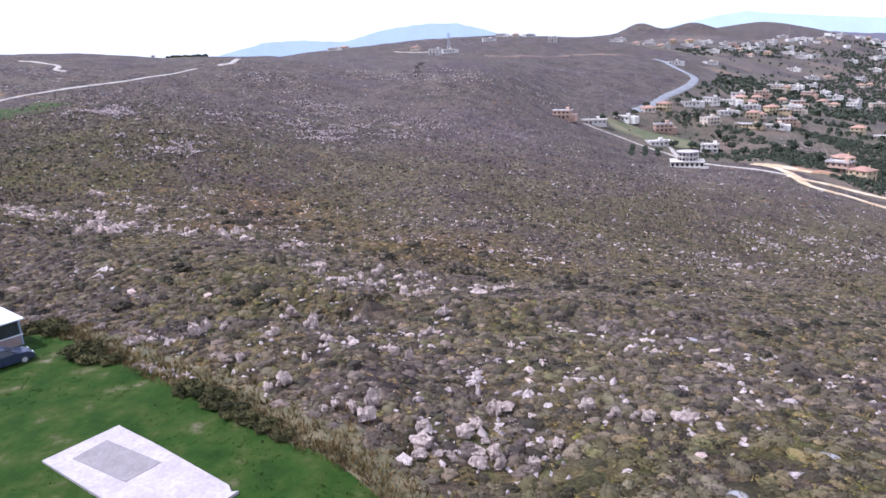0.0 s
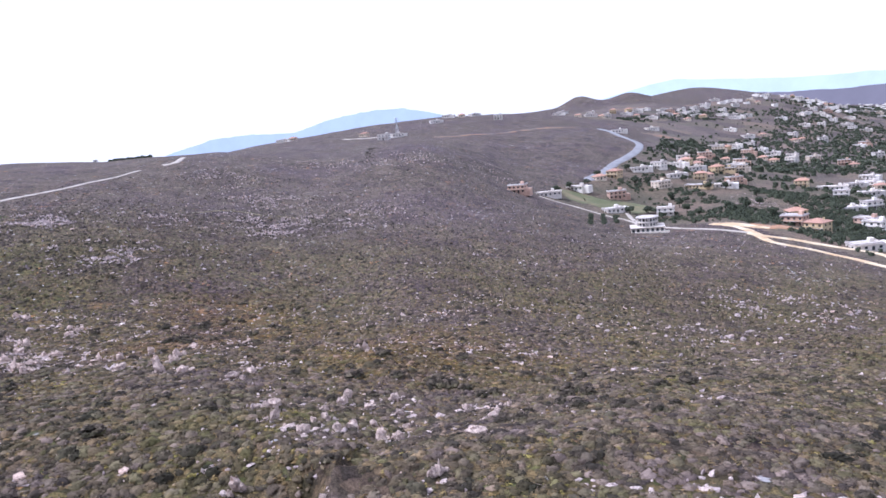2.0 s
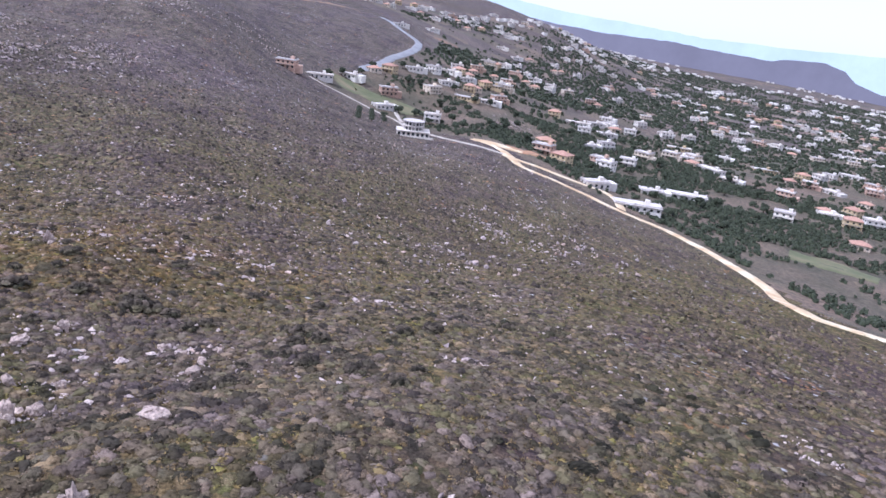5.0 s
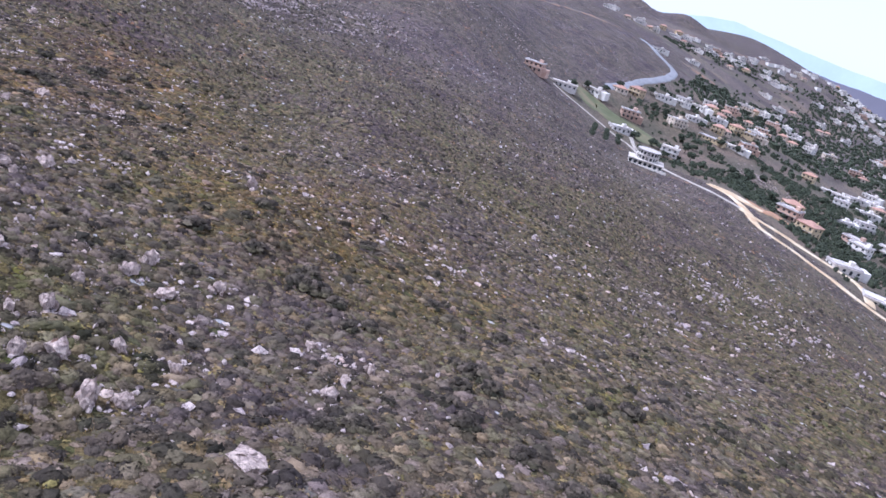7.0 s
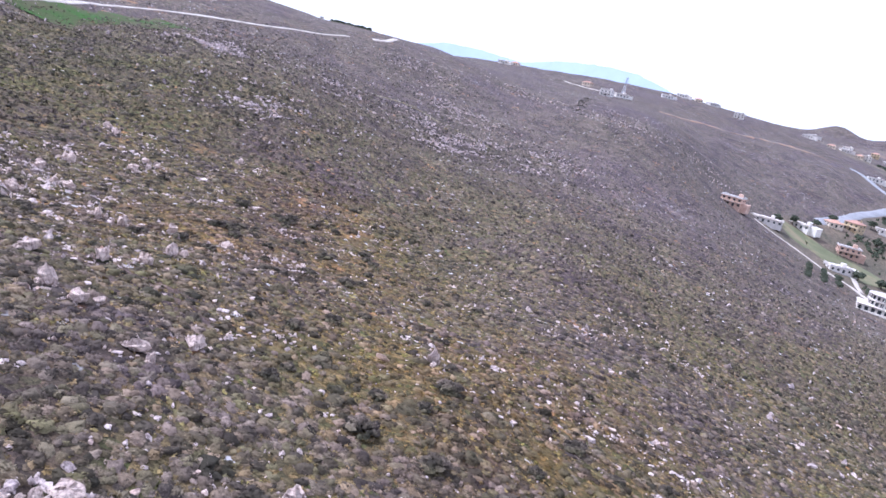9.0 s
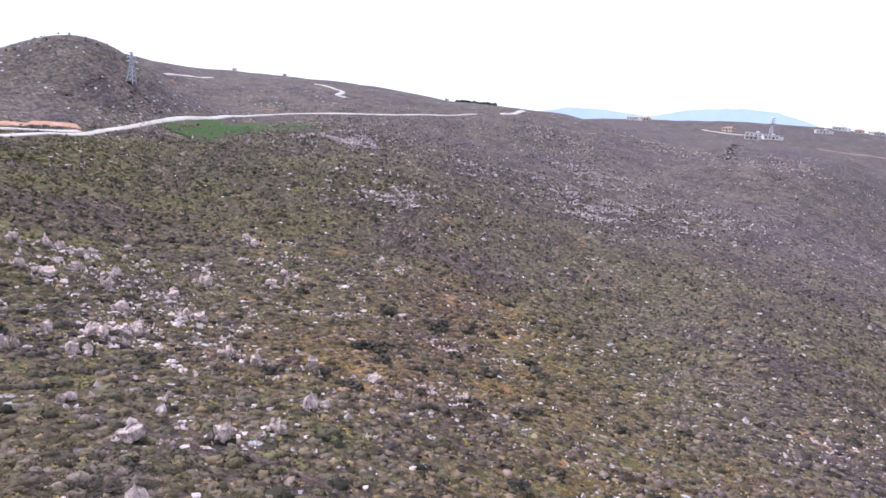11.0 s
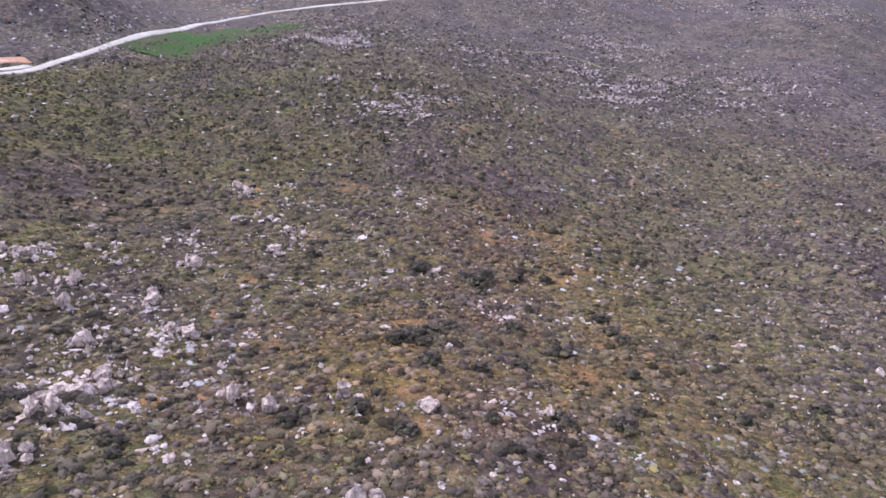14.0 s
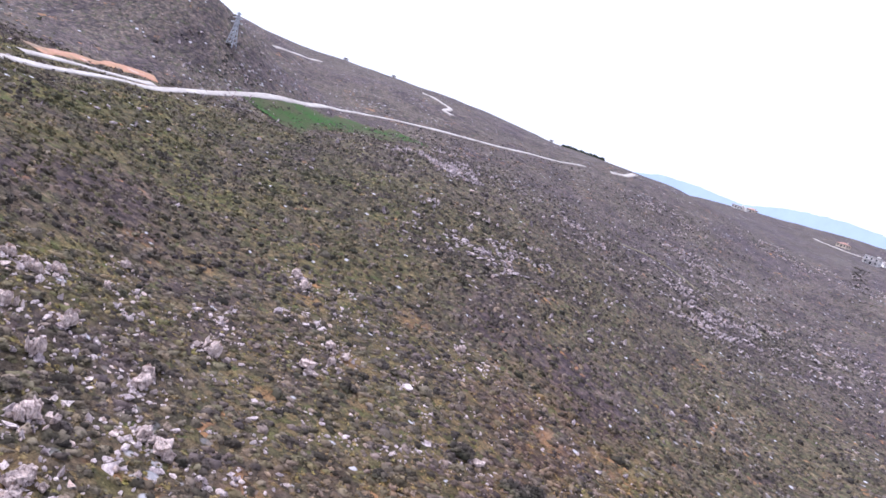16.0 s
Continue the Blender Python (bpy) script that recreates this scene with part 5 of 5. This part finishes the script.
DARK = [(3.9, 53.7, 1.2), (10.3, 109.8, 1.1), (-0.8, 111.7, 1.3), (9.2, 99, 1.1), (0.6, 87.9, 1.1), (-78.8, 139.5, 1.3), (-85.2, 201.6, 2.0), (-75.5, 203.7, 2.0), (-71.4, 179.4, 1.7), (-104.1, 165.5, 1.5), (-47.1, 185.8, 1.2), (-72.5, 176.9, 1.7), (-75.7, 206.1, 2.2), (-71, 151.2, 1.2), (-37, 138.6, 1.3), (-55.2, 202.6, 1.6)]
DARK += [(x, y, rnd.uniform(1.1, 1.9)) for x, y in ((-77.9, 203.6), (-73.5, 200.3), (-71.6, 209.9), (-67.5, 213.0), (-84.3, 182.4), (-70.5, 183.3), (-73.1, 174.4), (-70.3, 175.7), (-64.0, 189.4), (-64.4, 198.0), (-61.5, 173.2), (-52.5, 198.4), (-50.5, 196.8), (-67.2, 157.0), (-61.2, 155.6), (-55.9, 185.7), (-58.5, 177.2), (-45.0, 170.8), (-7.4, 118.1), (-7.1, 121.9), (-3.0, 116.9), (1.2, 113.7), (-5.4, 118.3), (-13.9, 121.7), (-20.8, 121.5), (-17.7, 139.7), (-5.9, 132.0), (-2.9, 143.5), (8.2, 131.3), (8.5, 146.5), (12.2, 107.4), (10.6, 95.4), (18.1, 88.4), (25.5, 111.0), (17.2, 127.3), (30.8, 113.3), (45.9, 120.5), (15.0, 92.0))]
for k in range(60):
    DARK.append((rnd.uniform(-105, 45), rnd.uniform(60, 210), rnd.uniform(0.7, 1.5)))
for k, (x, y, r) in enumerate(DARK):
    bush(x, y, r, k)


# ---- the yard: lawn, slab, shed, car ----
lx, ly = np.meshgrid(np.linspace(-62, 0, 80), np.linspace(0, 1, 50), indexing="ij")
top = np.interp(lx, *np.array(LAWN_EDGE).T) + 1.2 * (lattice_noise(lx / 3, lx * 0 + 2.5) - 0.5)
ly = 4 + (top - 4) * ly
lz = height(lx.ravel(), ly.ravel()).reshape(lx.shape) + 0.05 + 0.12 * lattice_noise(lx / 2.3, ly / 2.3)
n0, n1 = lx.shape
idx = np.arange(n0 * n1).reshape(n0, n1)
inside = (ly > 7 + 6 * lattice_noise(lx / 6, lx * 0 + 4)) & (lx > -60 + 9 * lattice_noise(ly / 7, ly * 0 + 1)) & (lx < -1 - 5 * lattice_noise(ly / 5, ly * 0 + 9) + np.clip(ly - 22, 0, 5))
quads = np.stack([idx[:-1, :-1], idx[1:, :-1], idx[1:, 1:], idx[:-1, 1:]], -1).reshape(-1, 4)
quads = quads[inside.ravel()[quads].all(1)]
tagged(mesh_object("lawn", np.stack([lx, ly, lz], -1).reshape(-1, 3), quads, LAWN, smooth=True), "bright green rough lawn beside the yard", "lawn", kind="structure")


p = plan(9000, -60, 0, 20, 54)
p = p[~beyond_lawn(p, -0.4)]
sz = rs.uniform(0.08, 0.2, len(p))
scatter("lawn_grass", on_ground(p, -0.06), sz, sz * 0.9, tufts, GRASS, 12, "short tufts of green grass on the lawn", "grass")
ribbon("verge", [(x, y + 1.9) for x, y in LAWN_EDGE[1:]], 3.4, VERGE, "strip of trampled brown dry grass round the lawn", "verge", 0.05, 6, 0.7, False)
tagged(ribbon("path_edge", [(x, y + 1.9) for x, y in LAWN_EDGE[1:]], 0.7, VERGE, "thin worn strip of pale soil along the lawn", "path", 0.06, 6, 0.9), "")
ex, ey = np.array(LAWN_EDGE).T
t = rs.rand(3000)
px = -46 + 48 * t
p = np.column_stack([px, np.interp(px, ex, ey) + rs.gamma(2.0, 1.1, len(t)) - 0.6])
sz = rs.uniform(0.2, 0.5, len(p))
scatter("edge_grass", on_ground(p, 0.0), sz, sz * rs.uniform(0.8, 1.5, len(p)), tufts, STRAW, 13, "tall dry grass along the edge of the lawn", "dry grass")
t = np.sort(rs.rand(34))
px = -29 + 6 * t
p = np.column_stack([px, np.interp(px, ex, ey) + rs.normal(1.2, 0.5, len(t))])
sz = rs.uniform(0.1, 0.3, len(p))
scatter("edge_stones", on_ground(p, -0.05), sz, sz * 0.8, stones, ROCK, 14, "row of loose pale stones along the lawn's edge", "stones")
for k, (x, y, r) in enumerate([(-47.5, 59.5, 2.4), (-44.2, 56.6, 2.2), (-41.5, 54.4, 1.9), (-39.5, 52.6, 1.3), (-34.2, 47.9, 1.7), (-33.2, 47.0, 1.4), (-31.0, 46.4, 1.0), (-22.6, 41.6, 1.2), (-21.0, 40.8, 1.3), (-19.6, 39.6, 1.2), (-18.0, 38.4, 1.1), (-16.6, 37.4, 1.0), (-15.2, 36.6, 0.9), (-13.8, 35.5, 0.8)]):
    tagged(bush(x, y, r, 200 + k, HEDGE), "dense brown-green hedge bush at the lawn's edge", "bush", "hedge bushes at the lawn")

bm = bmesh.new()
a, b, c, d = (Vector(q) for q in ((-25.1, 36.7, 0), (-14.6, 29.9, 0), (-17.0, 25.9, 0), (-27.7, 32.7, 0)))
rim = [a, a.lerp(b, 0.35) + Vector((0.05, 0.08, 0)), a.lerp(b, 0.93), b + Vector((-0.4, -0.1, 0)), b, b.lerp(c, 0.5), c, c.lerp(d, 0.45) + Vector((0.1, 0.1, 0)), d]
for z in (-0.3, 0.42):
    ring = [bm.verts.new((q.x, q.y, z)) for q in rim]
    face = bm.faces.new(ring)
    if z < 0:
        low = ring
    else:
        high = ring
for k in range(len(rim)):
    bm.faces.new((low[k], low[(k + 1) % len(rim)], high[(k + 1) % len(rim)], high[k]))
bmesh.ops.recalc_face_normals(bm, faces=bm.faces)
slab = new("concrete_slab")
part("slab", bm, CONCRETE, slab)
bm = bmesh.new()
for q in ((-24.9, 34.9), (-20.2, 32.5), (-21.4, 30.6), (-25.9, 32.9)):
    bm.verts.new((q[0], q[1], 0.424))
bm.verts.ensure_lookup_table()
f = bm.faces.new(bm.verts[:][::-1])
bmesh.ops.recalc_face_normals(bm, faces=bm.faces)
ext = bmesh.ops.extrude_face_region(bm, geom=[f])
for q in ext["geom"]:
    if isinstance(q, bmesh.types.BMVert):
        q.co.z += 0.02
part("screed_patch", bm, SCREED, slab, "darker grey rectangle on the slab")
tagged(slab, "pale lilac-white concrete slab lying on the lawn", "slab")

CAR_PAINT = surface("dark_blue_paint", [(0.3, (0.035, 0.045, 0.085)), (0.7, (0.05, 0.06, 0.11))], 0.5, 0.25, 0.0, metal=0.3)
TYRE = surface("tyre_rubber", [(0.3, (0.02, 0.02, 0.02)), (0.7, (0.04, 0.04, 0.04))], 4, 0.9, 0.2, 0.005)
LAMP_GLASS = surface("lamp_glass", [(0.3, (0.6, 0.6, 0.62)), (0.7, (0.75, 0.75, 0.78))], 2, 0.15, 0.0)
RED_LAMP = surface("red_lamp", [(0.3, (0.3, 0.02, 0.02)), (0.7, (0.4, 0.03, 0.03))], 2, 0.2, 0.0)


def car():
    """A saloon that faces +x: body, glass, wheels, lamps, mirrors."""
    base = new("car")
    side = [(-2.15, 0.35), (-2.2, 0.7), (-2.1, 0.98), (-1.55, 1.02), (1.0, 1.0), (1.75, 0.9), (2.1, 0.72), (2.16, 0.4), (1.9, 0.25), (-1.9, 0.25)]
    bm = bmesh.new()
    rows = []
    for y, k in ((-0.88, 0.94), (-0.8, 1.0), (0.8, 1.0), (0.88, 0.94)):
        rows.append([bm.verts.new((x * (0.985 if abs(y) > 0.85 else 1), y, 0.25 + (z - 0.25) * k)) for x, z in side])
    for a, b in zip(rows, rows[1:]):
        for i in range(len(side)):
            j = (i + 1) % len(side)
            bm.faces.new((a[i], a[j], b[j], b[i]))
    bm.faces.new(rows[0][::-1])
    bm.faces.new(rows[-1])
    bmesh.ops.recalc_face_normals(bm, faces=bm.faces)
    body = part("body", bm, CAR_PAINT, base)
    cabin = [(-1.75, 1.0), (-1.05, 1.42), (0.2, 1.46), (1.05, 1.0)]
    bm = bmesh.new()
    rows = [[bm.verts.new((x, y * (0.82 if z > 1.1 else 1.0), z)) for x, z in cabin] for y in (-0.82, 0.82)]
    for i in range(4):
        j = (i + 1) % 4
        bm.faces.new((rows[0][i], rows[0][j], rows[1][j], rows[1][i]))
    bm.faces.new(rows[0][::-1])
    bm.faces.new(rows[1])
    bmesh.ops.recalc_face_normals(bm, faces=bm.faces)
    part("window_glass", bm, GLASS, body)
    part("roof_panel", box(bmesh.new(), -1.08, 0.25, -0.68, 0.68, 1.43, 1.5, 0.03), CAR_PAINT, body)
    bm = bmesh.new()
    for y in (-1, 1):
        beam(bm, (-1.75, y * 0.83, 1.0), (-1.05, y * 0.69, 1.44), 0.05)
        beam(bm, (0.2, y * 0.69, 1.46), (1.05, y * 0.83, 1.0), 0.05)
        beam(bm, (-0.4, y * 0.84, 1.0), (-0.4, y * 0.69, 1.46), 0.05)
    part("pillars", bm, CAR_PAINT, body)
    for x in (-1.35, 1.35):
        for y in (-1, 1):
            bm = beam(bmesh.new(), (x, y * 0.92, 0.32), (x, y * 0.7, 0.32), 0.32, 18)
            wheel = part("tyre", bm, TYRE, base)
            part("rim", beam(bmesh.new(), (x, y * 0.935, 0.32), (x, y * 0.9, 0.32), 0.2, 14), STEEL, wheel)
    for y in (-0.62, 0.62):
        part("headlight", box(bmesh.new(), 1.98, 2.14, y - 0.18, y + 0.18, 0.6, 0.75, 0.02), LAMP_GLASS, body)
        part("tail_light", box(bmesh.new(), -2.2, -2.1, y - 0.18, y + 0.18, 0.72, 0.9, 0.02), RED_LAMP, body)
        part("mirror", box(bmesh.new(), 0.72, 0.86, y * 1.5 - 0.1, y * 1.5 + 0.1, 0.98, 1.1, 0.02), CAR_PAINT, body)
    part("bumper", box(bmesh.new(), 2.05, 2.22, -0.8, 0.8, 0.3, 0.52, 0.03), CAR_PAINT, body)
    return tagged(base, "dark blue saloon car parked on grass beside a shed", "car")


car().matrix_basis = pose(-39.9, 46.1, 0.2, 0, 0, 52)
SHED_ROOF = surface("white_sheet_roof", [(0.35, (0.68, 0.68, 0.68)), (0.65, (0.8, 0.8, 0.8))], 0.6, 0.5, 0.1, 0.01)
BLUE_TRIM = surface("blue_grey_paint", [(0.3, (0.22, 0.28, 0.36)), (0.7, (0.3, 0.36, 0.45))], 1, 0.6, 0.1, 0.01)
PINK_WALL = surface("pinkish_board", [(0.3, (0.3, 0.22, 0.2)), (0.7, (0.42, 0.33, 0.3))], 0.8, 0.8, 0.2, 0.01)


def shed():
    """A low cabin along +x, its front towards -y, with a flat sheet roof on posts."""
    base = new("shed")
    roof = part("roof", box(bmesh.new(), -8.3, 0.2, -0.7, 5.4, 2.5, 2.62, 0.02), SHED_ROOF, base)
    bm = bmesh.new()
    for k in range(28):
        box(bm, -8.25 + k * 0.3, -8.17 + k * 0.3, -0.68, 5.38, 2.62, 2.65)
    part("roof_ribs", bm, SHED_ROOF, roof)
    part("upper_roof", box(bmesh.new(), -8.3, -1.0, 5.6, 9.0, 2.7, 2.82, 0.02), SHED_ROOF, base)
    part("back_wall", box(bmesh.new(), -8.0, 0, 5.0, 5.15, -0.2, 2.5), PINK_WALL, base)
    part("end_wall", box(bmesh.new(), -0.15, 0, 0, 5.0, -0.2, 2.5), PINK_WALL, base)
    part("rear_room", box(bmesh.new(), -8.0, -1.2, 5.8, 8.8, -0.2, 2.7), PINK_WALL, base)
    part("parapet", box(bmesh.new(), -3.6, -0.15, 0, 0.12, -0.2, 1.0, 0.02), PINK_WALL, base)
    part("sill", box(bmesh.new(), -3.65, 0.05, -0.12, 0.2, 1.0, 1.08, 0.01), SHED_ROOF, base)
    part("window", box(bmesh.new(), -3.5, -0.2, 0.03, 0.07, 1.08, 2.3), GLASS, base)
    for x in (-7.9, -5.8, -3.7, -1.9, -0.1):
        part("post", box(bmesh.new(), x - 0.07, x + 0.07, -0.08, 0.08, -0.2, 2.5, 0.01), BLUE_TRIM, base)
    part("fascia", box(bmesh.new(), -8.1, 0.1, -0.12, -0.04, 2.3, 2.5), BLUE_TRIM, base)
    return tagged(base, "low cabin with white sheet roof and blue-grey posts", "shed")


shed().matrix_basis = pose(-41.0, 50.3, 0.15, 0, 0, 56)


# ---- the lorry on the hill track ----
def lorry():
    base = new("lorry")
    part("cargo_box", box(bmesh.new(), -3.2, 1.0, -1.15, 1.15, 0.9, 3.3, 0.05), SHED_ROOF, base)
    cab = part("cab", box(bmesh.new(), 1.1, 2.9, -1.1, 1.1, 0.6, 2.7, 0.15), SHED_ROOF, base)
    part("windscreen", box(bmesh.new(), 2.8, 2.93, -0.95, 0.95, 1.6, 2.4, 0.02), GLASS, cab)
    for x in (-2.2, 1.9):
        for y in (-1, 1):
            part("tyre", beam(bmesh.new(), (x, y * 1.15, 0.45), (x, y * 0.8, 0.45), 0.45, 14), TYRE, base)
    return tagged(base, "white box lorry standing on the hill track", "lorry")


lorry().matrix_basis = pose(-201, 181, ground_z(-201, 181) + 0.3, 0, 0, 60)


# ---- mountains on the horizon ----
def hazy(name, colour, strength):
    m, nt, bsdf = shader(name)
    # glows by itself, with the haze of distance put into its colour
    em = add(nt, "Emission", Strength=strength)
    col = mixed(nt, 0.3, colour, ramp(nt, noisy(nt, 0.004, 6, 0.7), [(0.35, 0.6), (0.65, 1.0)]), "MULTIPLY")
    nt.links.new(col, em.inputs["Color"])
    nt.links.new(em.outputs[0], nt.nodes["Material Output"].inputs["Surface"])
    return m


def range_of(name, crest, colour, strength, label, far=4700):
    """A far range: bearing and elevation in degrees along its crest."""
    b = np.linspace(crest[0][0], crest[-1][0], 120)
    cb, ce = np.array(crest).T
    order = np.argsort(cb)
    e = np.interp(b, cb[order], ce[order]) + 0.07 * (lattice_noise(b * 1.7, b * 0 + 3) - 0.5) + 0.05 * (lattice_noise(b * 5, b * 0 + 8) - 0.5)
    x, y = -15 - far * np.sin(np.radians(b)), 70 + far * np.cos(np.radians(b))
    rows = [np.column_stack([x, y, 20 + far * np.tan(np.radians(e)) * f - 260 * (1 - f)]) for f in (0.0, 0.4, 0.8, 1.0)]
    rows += [np.column_stack([x * 1.02, y * 1.02, rows[0][:, 2]])]
    n = len(b)
    faces = [(k * n + i, k * n + i + 1, (k + 1) * n + i + 1, (k + 1) * n + i) for k in range(4) for i in range(n - 1)]
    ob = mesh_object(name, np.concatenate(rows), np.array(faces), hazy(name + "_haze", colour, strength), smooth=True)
    return tagged(ob, label, "mountains", kind="structure")


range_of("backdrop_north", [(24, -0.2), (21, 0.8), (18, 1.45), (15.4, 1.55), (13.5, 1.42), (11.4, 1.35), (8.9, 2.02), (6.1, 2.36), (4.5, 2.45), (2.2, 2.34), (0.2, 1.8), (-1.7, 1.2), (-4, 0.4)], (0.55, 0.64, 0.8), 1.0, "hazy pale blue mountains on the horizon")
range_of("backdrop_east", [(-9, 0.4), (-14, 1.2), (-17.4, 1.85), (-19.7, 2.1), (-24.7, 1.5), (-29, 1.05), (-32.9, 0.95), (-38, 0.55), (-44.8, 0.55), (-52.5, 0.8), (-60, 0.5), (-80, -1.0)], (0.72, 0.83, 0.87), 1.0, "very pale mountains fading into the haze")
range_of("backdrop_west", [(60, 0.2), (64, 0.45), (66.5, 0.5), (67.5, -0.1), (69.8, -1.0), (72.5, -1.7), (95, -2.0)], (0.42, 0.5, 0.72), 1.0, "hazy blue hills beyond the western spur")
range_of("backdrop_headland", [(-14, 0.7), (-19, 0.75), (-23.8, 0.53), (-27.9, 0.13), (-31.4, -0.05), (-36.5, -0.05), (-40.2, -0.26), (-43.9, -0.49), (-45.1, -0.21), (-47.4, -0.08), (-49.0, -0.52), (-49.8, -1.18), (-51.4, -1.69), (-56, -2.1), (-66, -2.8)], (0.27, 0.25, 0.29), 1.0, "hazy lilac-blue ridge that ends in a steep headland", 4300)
